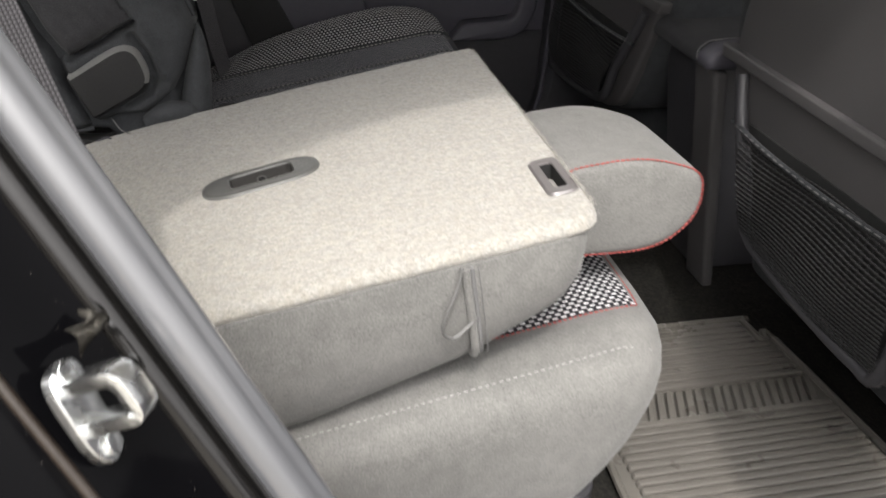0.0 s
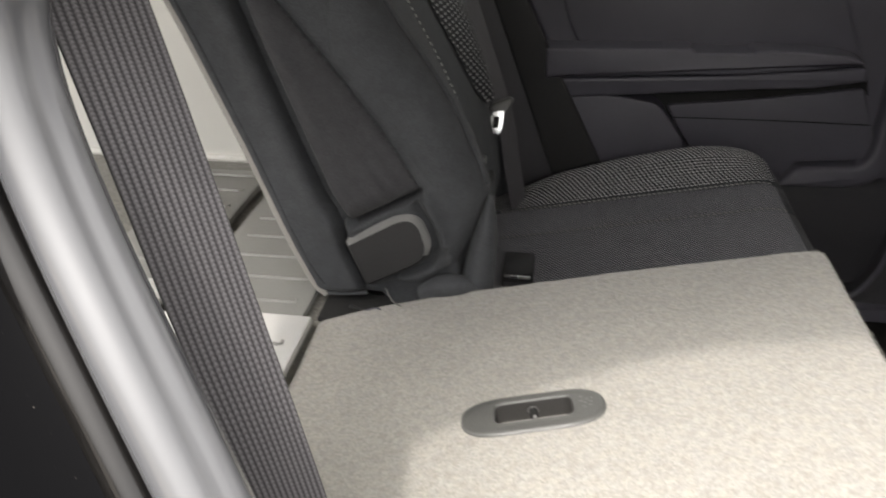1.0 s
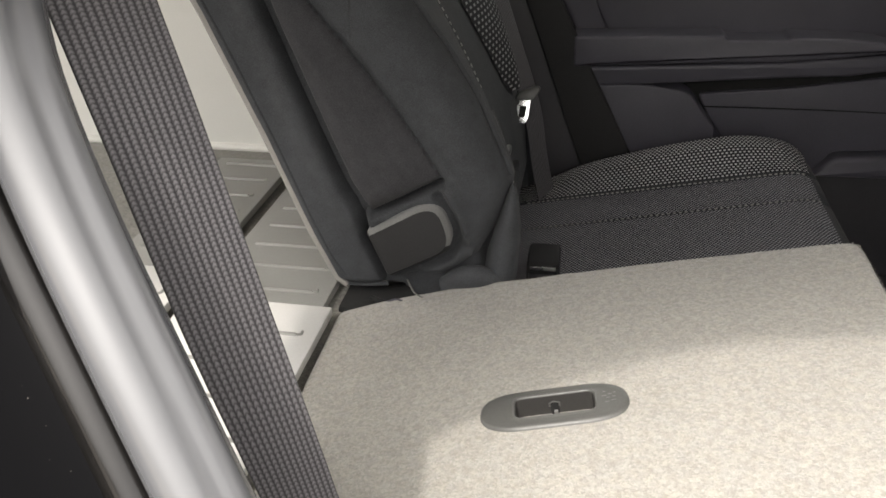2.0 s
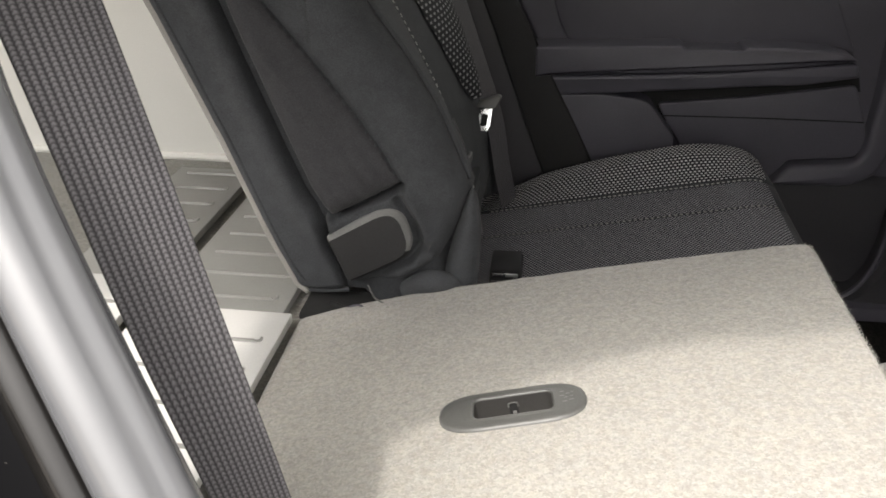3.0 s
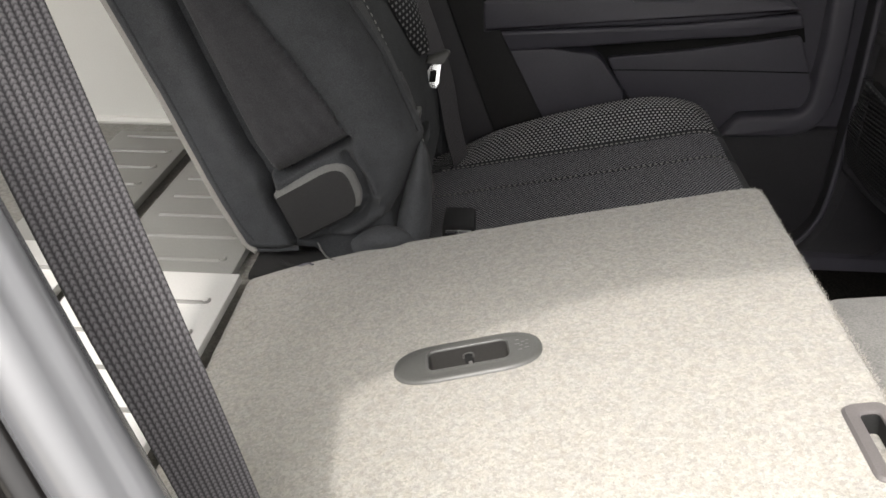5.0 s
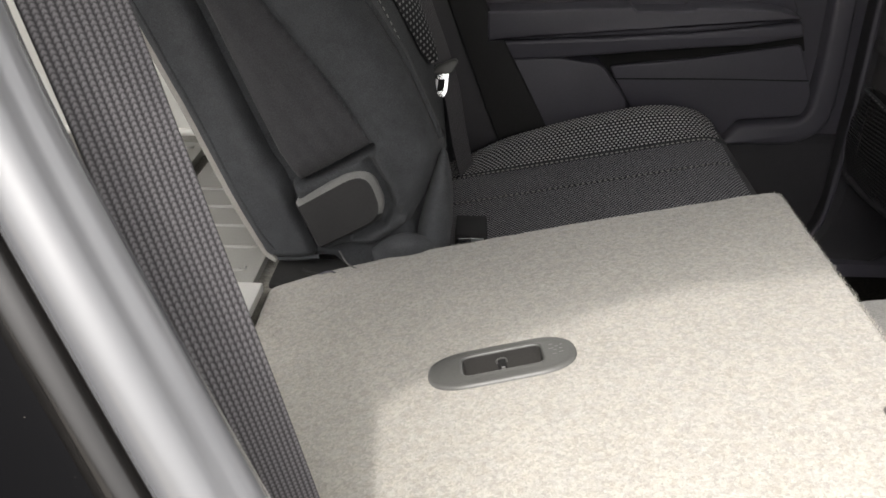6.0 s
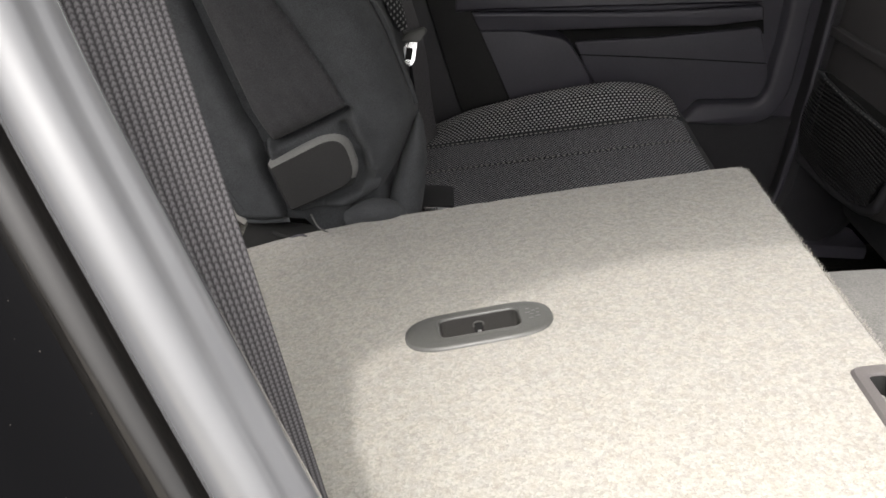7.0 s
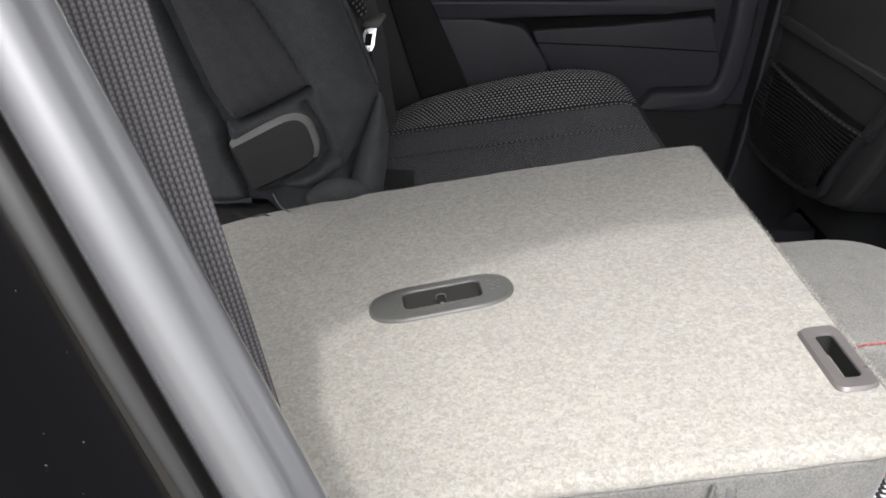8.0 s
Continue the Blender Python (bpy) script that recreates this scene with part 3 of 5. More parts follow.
def carpet_fibres():
    """Short felt fibres over the carpet, thickest along its edges."""
    rng = random.Random(4)
    bm = bmesh.new()
    hb = bezel_outline(0.002)
    bx0, bx1, by0, by1 = min(p.x for p in hb), max(p.x for p in hb), min(p.y for p in hb), max(p.y for p in hb)
    for k in range(26000):
        e = rng.random()
        x = rng.uniform(-0.535, -0.002)
        y = rng.uniform(-0.474, float(np.interp(x, [-0.54, -0.49, -0.40, 0.0], [-0.054, -0.036, -0.022, -0.008])))
        if e < 0.12:
            x, y = rng.uniform(-0.006, 0.002), rng.uniform(-0.455, 0.0)
        elif e < 0.20 and x > -0.46:
            y = float(np.interp(x, [-0.55, -0.40, 0.0], [-0.042, -0.010, 0.005])) - rng.uniform(0, 0.006)
        elif e < 0.24:
            x, y = rng.uniform(-0.53, -0.03), rng.uniform(-0.476, -0.469)
        if bx0 < x < bx1 and by0 < y < by1 or (x > -0.037 and x < -0.001 and -0.432 < y < -0.352):
            continue
        a, ln, w = rng.uniform(0, 6.28), rng.uniform(0.0012, 0.0034), 0.00022
        d, q = Vector((math.cos(a), math.sin(a), 0)), Vector((-math.sin(a), math.cos(a), 0)) * w
        h = rng.uniform(0.0006, 0.0022)
        p0 = Vector((x, y, -0.0005 if 0.24 <= e else -0.003))
        p1, p2 = p0 + d * ln * 0.5 + Vector((0, 0, h + 0.0005)), p0 + d * ln + Vector((0, 0, h * rng.uniform(0.4, 1.4) + 0.0005))
        v = [bm.verts.new(c) for c in (p0 - q, p0 + q, p1 - q, p1 + q, p2)]
        bm.faces.new((v[0], v[1], v[3], v[2]))
        bm.faces.new((v[2], v[3], v[4]))
    return tilt_fold(bm)


part("felt_nap", carpet_fibres(), "carpet", fold, kind="stuff")
part("cover", fold_cover(), "cloth", fold, "dark grey knitted cloth")


def seam_x(f):
    return -0.128 + 0.022 * f


pipe = []
for f, side in ((0, -0.482), (0.25, -0.483), (0.5, -0.4825), (0.70, -0.481), (0.82, -0.476), (0.93, -0.463), (1.0, -0.445)):
    x = seam_x(f)
    top = 0.617 + 0.2 * x - 0.018
    pipe.append((x, side, top - f * (fold_thick(x) - 0.022)))
part("piping", tube(pipe, 0.0042, 12, 5), "cloth", fold)
part("seam_lip", tube([(x + 0.0062, y + 0.0012, z) for x, y, z in pipe], 0.0022, 8, 5), "thread_dark", fold, "darker seam beside the piping")
part("side_stitching", stitches([(x + 0.0125, y + 0.0004, z) for x, y, z in pipe[:-1]], 0.004, 0.003, 0.0007), "thread_dark", fold)
part("pull_cord", tube([(-0.131, -0.482, 0.575), (-0.136, -0.488, 0.555), (-0.147, -0.494, 0.53), (-0.148, -0.495, 0.514), (-0.138, -0.494, 0.506), (-0.124, -0.489, 0.513), (-0.113, -0.483, 0.518)], 0.0018, 8, 6), "cord", fold, "grey pull cord loop")


def fold_handle():
    """Recessed release handle in the carpet: a rounded bezel, its tray and a keyhole."""
    cx, cy, a = -0.298, -0.2445, 0.11
    def turn(bm):
        for v in bm.verts:
            x, y = v.co.x, v.co.y
            v.co.x, v.co.y = cx + x * math.cos(a) - y * math.sin(a), cy + x * math.sin(a) + y * math.cos(a)
        return tilt_fold(bm)
    outer = rounded([Vector(p) for p in ((-0.063, -0.0275), (0.062, -0.0275), (0.062, 0.0225), (-0.063, 0.0225))], 0.036, 7)
    hole = rounded([Vector(p) for p in ((-0.034, -0.0150), (0.035, -0.0150), (0.035, 0.0125), (-0.034, 0.0125))], 0.007, 4)
    # both rings are cut by the same rays from the middle, so that their points pair up
    def cut_by(ring, a):
        d = Vector((math.cos(a), math.sin(a)))
        best = 0.0
        for p, q in zip(ring, ring[1:] + ring[:1]):
            e = q - p
            den = d.x * e.y - d.y * e.x
            if abs(den) > 1e-12:
                t, f = (p.x * e.y - p.y * e.x) / den, (p.x * d.y - p.y * d.x) / den
                if t > 0 and -1e-9 <= f <= 1 + 1e-9:
                    best = max(best, t)
        return d * best
    turns = []
    for p in hole + outer:
        g = math.atan2(p.y, p.x)
        if all(abs(g - q) > 0.004 for q in turns):
            turns.append(g)
    for k in range(60):
        g = math.pi * (k / 30 - 1)
        if all(abs(g - q) > 0.03 for q in turns):
            turns.append(g)
    turns.sort()
    o, h = [cut_by(outer, g) for g in turns], [cut_by(hole, g) for g in turns]
    rings = [[(p.x, p.y, z) for p in shrunk(o, d)] for d, z in ((0.001, -0.004), (-0.0018, 0.0002), (-0.0012, 0.0022), (0.0006, 0.0036), (0.0026, 0.0040), (0.006, 0.0038))]
    rings += [[(p.x, p.y, z) for p in shrunk(h, d)] for d, z in ((-0.0030, 0.0037), (-0.0020, 0.0041), (-0.0012, 0.0045), (-0.0004, 0.0043), (0.0002, 0.0036), (0.0004, 0.0024))]
    bez = part("handle_bezel", turn(loft(rings, caps=False)), "plastic_grey", fold, "dark grey plastic handle bezel")
    tray = [[(p.x, p.y, z) for p in shrunk(h, d)] for d, z in ((0.0003, 0.0026), (0.0010, -0.020), (0.0030, -0.0230))]
    bm = loft(tray, caps=False)
    bm.faces.new([bm.verts.new(v) for v in tray[-1]])
    bmesh.ops.remove_doubles(bm, verts=bm.verts[:], dist=1e-5)
    part("handle_tray", turn(bm), "handle_tray", bez)
    # the hole is a near-black plate on the tray wall
    part("keyhole", turn(plate_y([(-0.0038, -0.0035), (0.0038, -0.0035), (0.0038, -0.0165), (-0.0038, -0.0165)], 0.0104, 0.0125, 0.0, 0.003)), "dark", bez)
    part("keyhole_rim", turn(tube([(-0.0042, 0.0104, -0.0075), (-0.0040, 0.0104, -0.0040), (0.0, 0.0104, -0.0026), (0.0040, 0.0104, -0.0040), (0.0042, 0.0104, -0.0075)], 0.0008, 6, 4)), "plastic_grey", bez)
    part("keyhole_pin", turn(box(-0.0012, 0.0022, 0.0094, 0.0106, -0.0165, -0.0115, 0.0004)), "rim", bez)
    bm = bmesh.new()
    for x, y, w in ((0.042, 0.007, 0.003), (0.041, 0.001, 0.004), (0.0465, 0.003, 0.003), (0.051, 0.0045, 0.002), (0.0445, -0.002, 0.003), (0.050, -0.001, 0.0025), (0.043, -0.0075, 0.0035), (0.0485, -0.006, 0.004)):
        box(x, x + w, y, y + 0.0009, 0.0040, 0.0043, bm=bm)
    part("symbol", turn(bm), "white_print", bez, "worn printed symbol as plain bars")


fold_handle()


def fold_slot():
    """Plastic guide at the near front corner of the carpet, with an open slot."""
    def ring(x0, x1, y0, y1, r, z, n=4):
        return [(p.x, p.y, z) for p in rounded([Vector(p) for p in ((x0, y0), (x1, y0), (x1, y1), (x0, y1))], r, n)]
    rings = [ring(-0.0335, -0.0045, -0.4285, -0.3555, 0.008, -0.006), ring(-0.0345, -0.0035, -0.4295, -0.3545, 0.009, 0.0015), ring(-0.0325, -0.0055, -0.4275, -0.3565, 0.008, 0.0038),
             ring(-0.0262, -0.0108, -0.4180, -0.3650, 0.004, 0.0040), ring(-0.0252, -0.0118, -0.4170, -0.3660, 0.004, 0.0034), ring(-0.0248, -0.0122, -0.4166, -0.3664, 0.004, 0.0018)]
    g = part("guide_bezel", tilt_fold(loft(rings, caps=False)), "guide", fold, "grey plastic guide round an open slot")
    # sleeve and floor are near-black: the slot's inner shade is in the colour
    sleeve = loft([ring(-0.0250, -0.0120, -0.4168, -0.3662, 0.004, 0.0022), ring(-0.0248, -0.0122, -0.4166, -0.3664, 0.004, -0.020)], caps=False)
    part("slot", tilt_fold(sleeve), "dark", g, "inside of the slot, near-black for its shade")
    part("slot_floor", tilt_fold(box(-0.0262, -0.0108, -0.418, -0.365, -0.024, -0.0205, 0.001)), "dark", g)


fold_slot()


def headrest(parent):
    """Padded block beyond the seatback's end, a little lower at its tip."""
    rings = []
    ys = [(-0.3735, 0.30), (-0.3730, 0.60), (-0.3715, 0.84), (-0.369, 0.945), (-0.3655, 0.982), (-0.361, 0.985), (-0.35, 0.988), (-0.32, 0.985), (-0.28, 0.98), (-0.24, 0.97), (-0.215, 0.935), (-0.195, 0.86), (-0.182, 0.72), (-0.174, 0.5)]
    prof = rounded([Vector(p) for p in ((-0.012, 0.590), (0.010, 0.610), (0.090, 0.621), (0.165, 0.598), (0.170, 0.545), (0.128, 0.502), (-0.008, 0.502))], [0.008, 0.01, 0.05, 0.022, 0.026, 0.045, 0.02], 6)
    c = Vector((0.072, 0.557))
    for y, s in ys:
        rings.append([(c.x + (p.x - c.x) * (0.30 + 0.70 * s), y, c.y + (p.y - c.y) * s - 0.015 * max(0.0, y + 0.35)) for p in prof])
    hr = part("headrest", loft(rings), "cloth", parent, "dark grey padded headrest with red stitching")
    # the seam runs round the side panel
    ring = []
    for p in prof[9:-3]:
        s = 0.981
        ring.append((c.x + (p.x - c.x) * (0.30 + 0.70 * s), -0.3682, c.y + (p.y - c.y) * s))
    part("red_stitching", stitches(ring, 0.0046, 0.0010, 0.0010, n=3), "red", hr, "red thread")
    return hr


headrest(fold)


# ---- bench cushions ----
PROFILE = [(-0.56, 0.325), (-0.45, 0.347), (-0.30, 0.377), (-0.15, 0.407), (0.0, 0.437), (0.06, 0.449), (0.09, 0.451), (0.113, 0.443), (0.127, 0.424), (0.128, 0.395), (0.114, 0.35), (0.085, 0.30), (0.045, 0.25), (0.0, 0.21), (-0.10, 0.175), (-0.56, 0.165)]


def far_lift(x, y):
    """How far the outer bolster of the far cushion rises."""
    up = 0.060 * max(0.0, 1 - ((x + 0.045) / (0.36 if x < -0.045 else 0.165)) ** 2) ** 0.8 - 0.016 * max(0.0, min(1.0, (-0.28 - x) / 0.1))
    return up * float(np.interp(y, [0.575, 0.60, 0.63, 0.655, 0.675, 0.69, 0.70], [0.0, 0.3, 0.8, 1.0, 0.85, 0.5, 0.1]))


def cushion_ring(y, s, lift=0.0, sx=None):
    line = smooth_line([(x, 0, z) for x, z in PROFILE], 3)
    out = []
    sx = s if sx is None else sx
    for i, p in enumerate(line):
        z = p.z
        if i < 26:
            z += (lift + (far_lift(p.x, y) if y > 0.575 else 0)) * min(1, (26 - i) / 5)
        out.append((-0.14 + (p.x + 0.14) * (0.35 + 0.65 * sx), y, 0.30 + (z - 0.30) * s))
    return out


def cushion(name, label, sections):
    ob = thing(name, label, "seat cushion")
    part("cover", loft([cushion_ring(*s) for s in sections]), "cloth", ob)
    return ob


near_cushion = cushion("seat_cushion", "dark grey cloth seat cushion with mesh insert and red stitching",
                       [(-0.498, 0.50, 0, 0.45), (-0.497, 0.70, 0, 0.60), (-0.490, 0.87, 0, 0.72), (-0.478, 0.955, 0, 0.80), (-0.463, 0.985, 0, 0.86), (-0.44, 1.0, 0.004, 0.92), (-0.415, 1.0, 0.005, 0.965), (-0.402, 1.0, 0.0, 0.98), (-0.398, 1.0, 0.0, 0.985), (-0.35, 1.0), (-0.2, 1.0, 0.0), (0.0, 1.0, 0.0), (0.004, 0.96)])
far_cushion = cushion("seat_cushion", "black cloth seat cushion with pale dotted mesh insert",
                      [(0.008, 0.96), (0.012, 1.0, -0.004), (0.10, 1.0, -0.003), (0.30, 1.0, 0.0), (0.47, 1.0, 0.004), (0.475, 1.0, 0.0015), (0.48, 1.0, 0.004), (0.57, 1.0, 0.009), (0.576, 1.0, 0.006), (0.582, 1.0, 0.010), (0.60, 1.0, 0.008), (0.63, 1.0, 0.004), (0.655, 1.0, 0.0), (0.675, 1.0, 0.0), (0.69, 0.98), (0.70, 0.90), (0.704, 0.75)])
far_cushion.children[0].data.materials[0] = M["cloth_black"]


def top_patch(xs, ys, zf, lift):
    """A thin skin of cloth laid over a cushion's top."""
    return loft([[(x, y, zf(x, y) + lift) for x in xs] for y in ys], close=False, caps=False)


def cushion_top(x):
    pts = [(p.x, p.z) for p in smooth_line([(x, 0, z) for x, z in PROFILE[:8]], 8)]
    return float(np.interp(x, [p[0] for p in pts], [p[1] for p in pts]))


part("mesh_insert", top_patch(np.linspace(-0.5, 0.098, 40), np.linspace(-0.398, -0.005, 12), lambda x, y: cushion_top(x), 0.0012), "insert", near_cushion, "black mesh cloth with white dots")
BORDER = [(x, -0.400, cushion_top(x) + 0.0015) for x in np.linspace(-0.5, 0.09, 14)] + [(0.1, -0.392, cushion_top(0.1) + 0.001), (0.104, -0.34, cushion_top(0.104) + 0.001), (0.105, -0.2, cushion_top(0.105) + 0.001), (0.105, -0.02, cushion_top(0.105) + 0.001)]
part("red_stitching", stitches(BORDER, 0.0045, 0.0015, 0.0009, n=3), "red", near_cushion, "red thread")
def near_ring(x, s, sx):
    """A point of the near cushion's skin above profile place x."""
    return -0.14 + (x + 0.14) * (0.35 + 0.65 * sx), 0.30 + (cushion_top(x) - 0.30) * s


SEAM = []
for x in np.linspace(-0.42, 0.112, 16):
    u, w = near_ring(x, 0.9815, 0.855)
    SEAM.append((u, -0.4655, w + 0.0008))
part("side_stitching", stitches(SEAM, 0.0045, 0.003, 0.00055, n=3), "thread", near_cushion, "pale thread")
FS = [(0.012, -0.004), (0.10, -0.003), (0.30, 0.0), (0.475, 0.0035), (0.57, 0.009), (0.576, 0.007), (0.582, 0.010), (0.60, 0.008), (0.63, 0.004), (0.655, 0.0), (0.69, 0.0)]


def far_top(x, y):
    return cushion_top(x) + float(np.interp(y, [f[0] for f in FS], [f[1] for f in FS])) + (far_lift(x, y) if y > 0.575 else 0)


xs = np.linspace(-0.42, 0.10, 36)
part("mesh_centre", top_patch(xs, np.linspace(0.014, 0.472, 12), far_top, 0.0016), "insert_plain", far_cushion, "dark woven mesh cloth")
part("mesh_border", top_patch(xs, np.linspace(0.479, 0.573, 5), far_top, 0.0016), "insert_plain", far_cushion, "dark woven mesh cloth")
part("mesh_bolster", top_patch(xs, np.linspace(0.580, 0.685, 12), far_top, 0.0030), "insert_fine", far_cushion, "black mesh cloth with white dots")
part("stitching", stitches([(x, 0.4755, far_top(x, 0.4755) + 0.0022) for x in np.linspace(-0.40, 0.10, 20)], 0.0055, 0.004, 0.0013, n=2), "thread", far_cushion, "pale thread")
part("bolster_stitching", stitches([(x, 0.5765, far_top(x, 0.5765) + 0.0028) for x in np.linspace(-0.38, 0.10, 20)], 0.0055, 0.0035, 0.0014, n=2), "thread", far_cushion, "pale thread")

# ---- upright seatback ----
upright = thing("upright_seatback", "black cloth rear seatback standing upright with stowed armrest", "seatback")
FRONT = [(-0.385, 0.45), (-0.394, 0.55), (-0.410, 0.63), (-0.450, 0.73), (-0.497, 0.83), (-0.55, 0.94), (-0.62, 1.07)]
REAR = [(-0.800, 1.07), (-0.745, 0.94), (-0.715, 0.875), (-0.690, 0.825), (-0.640, 0.705), (-0.594, 0.585), (-0.566, 0.528), (-0.54, 0.517), (-0.49, 0.515), (-0.42, 0.45)]
part("body", plate_y([Vector(p) for p in FRONT + REAR], 0.006, 0.63, 0.014), "cloth_black", upright)
part("back_board", plate_y([(-0.8025, 1.08), (-0.7475, 0.945), (-0.6935, 0.825), (-0.6435, 0.705), (-0.5965, 0.582), (-0.5690, 0.524), (-0.556, 0.514), (-0.553, 0.520), (-0.566, 0.532), (-0.59, 0.588), (-0.636, 0.708), (-0.686, 0.828), (-0.741, 0.945), (-0.796, 1.08)], -0.006, 0.64, 0.002), "felt_edge", upright, "pale felt back edge")
part("back_piping", tube([(-0.741, -0.001, 0.94), (-0.686, -0.001, 0.823), (-0.636, -0.001, 0.703), (-0.590, -0.001, 0.583), (-0.562, -0.001, 0.526), (-0.545, -0.001, 0.519), (-0.505, 0.0, 0.522)], 0.003, 8, 4), "cloth_black", upright)
part("rear_piping", tube([(-0.732, -0.0098, 0.94), (-0.677, -0.0098, 0.823), (-0.627, -0.0098, 0.703), (-0.582, -0.0098, 0.585), (-0.556, -0.0085, 0.536), (-0.535, -0.002, 0.524)], 0.0020, 8, 4), "cloth_black", upright)
ARM = [(-0.700, 1.06), (-0.650, 0.93), (-0.615, 0.833), (-0.579, 0.738), (-0.545, 0.652), (-0.530, 0.627), (-0.515, 0.619), (-0.437, 0.662), (-0.441, 0.669), (-0.459, 0.700), (-0.486, 0.739), (-0.519, 0.783), (-0.558, 0.830), (-0.605, 0.888), (-0.68, 1.03)]


CAP = [(-0.5255, 0.5975), (-0.4400, 0.6480), (-0.4205, 0.5840), (-0.5010, 0.5395)]
CAP_LINE = [(-0.440, 0.645), (-0.424, 0.620), (-0.418, 0.592), (-0.430, 0.572), (-0.465, 0.550)]


def far_from(p, line):
    """Distance of p from an open line."""
    best = 9.0
    for a, b in zip(line, line[1:]):
        ax, az, bx, bz = a[0], a[1], b[0] - a[0], b[1] - a[1]
        t = max(0.0, min(1.0, ((p[0] - ax) * bx + (p[1] - az) * bz) / (bx * bx + bz * bz)))
        best = min(best, math.hypot(p[0] - ax - t * bx, p[1] - az - t * bz))
    return best


def inside(p, poly):
    hit = False
    for (ax, az), (bx, bz) in zip(poly, poly[1:] + poly[:1]):
        if (az > p[1]) != (bz > p[1]) and p[0] < (bx - ax) * (p[1] - az) / (bz - az) + ax:
            hit = not hit
    return hit


def side_depth(x, z):
    """Relief of the seatback's side: padded armrest, creases and folds."""
    p = (x, z)
    deep, base, soft = far_from(p, ARM[:6]), far_from(p, ARM[5:8]), far_from(p, ARM[8:])
    y = -0.010 + 0.040 * math.exp(-((deep / 0.0066) ** 2)) + 0.022 * math.exp(-((base / 0.0034) ** 2)) + 0.0035 * math.exp(-((soft / 0.0045) ** 2))
    if inside(p, ARM):
        k = min(1.0, min(deep, base) / 0.030)
        y -= 0.017 * k * (2 - k) * min(1.0, 0.35 + soft / 0.05)
    else:
        y -= 0.007 * math.exp(-(((deep - 0.020) / 0.014) ** 2))
        if x > -0.53:
            y -= 0.005 * math.exp(-(((soft - 0.03) / 0.022) ** 2))
    # the slot beside the hinge cover and the ridges that run down from the armrest's tip
    y += 0.022 * math.exp(-((far_from(p, [(-0.531, 0.618), (-0.524, 0.580), (-0.504, 0.530)]) / 0.0055) ** 2))
    y += 0.012 * math.exp(-((far_from(p, CAP_LINE) / 0.0060) ** 2))
    y -= 0.010 * math.exp(-((far_from(p, [(-0.431, 0.657), (-0.414, 0.613), (-0.395, 0.569)]) / 0.0085) ** 2))
    y += 0.010 * math.exp(-((far_from(p, [(-0.364, 0.650), (-0.3745, 0.617), (-0.388, 0.581), (-0.397, 0.560)]) / 0.0060) ** 2))
    y += 0.0016 * noise.noise(Vector((x * 16, z * 16, 3.0))) + 0.0007 * noise.noise(Vector((x * 55, z * 40, 7.0)))
    fan = math.exp(-(((x + 0.455) / 0.05) ** 2) - ((z - 0.690) / 0.05) ** 2) * 0.0012
    y += fan * math.sin((x * 0.8 + z * 0.6) * 330)
    return y


LOW_X = [-0.58, -0.53, -0.514, -0.497, -0.475, -0.441, -0.419, -0.401, -0.392, -0.37]
LOW_Z = [0.514, 0.514, 0.521, 0.531, 0.540, 0.541, 0.555, 0.568, 0.580, 0.605]


def hem_in(p):
    """Rolls the lower edge of the side cover inwards."""
    x, y, z = p
    low = float(np.interp(x, LOW_X, LOW_Z))
    d = z - low
    if d < 0:
        return x, y + 0.016 - d * 0.9, low - 0.001 * d
    if d < 0.016:
        return x, y + 0.016 * (1 - math.sqrt(1 - (1 - d / 0.016) ** 2)), z
    return p


BOLSTER_Z = [0.517, 0.572, 0.640, 0.688, 0.748, 0.797, 0.93, 1.07]
BOLSTER_X = [-0.370, -0.365, -0.375, -0.395, -0.420, -0.445, -0.520, -0.600]


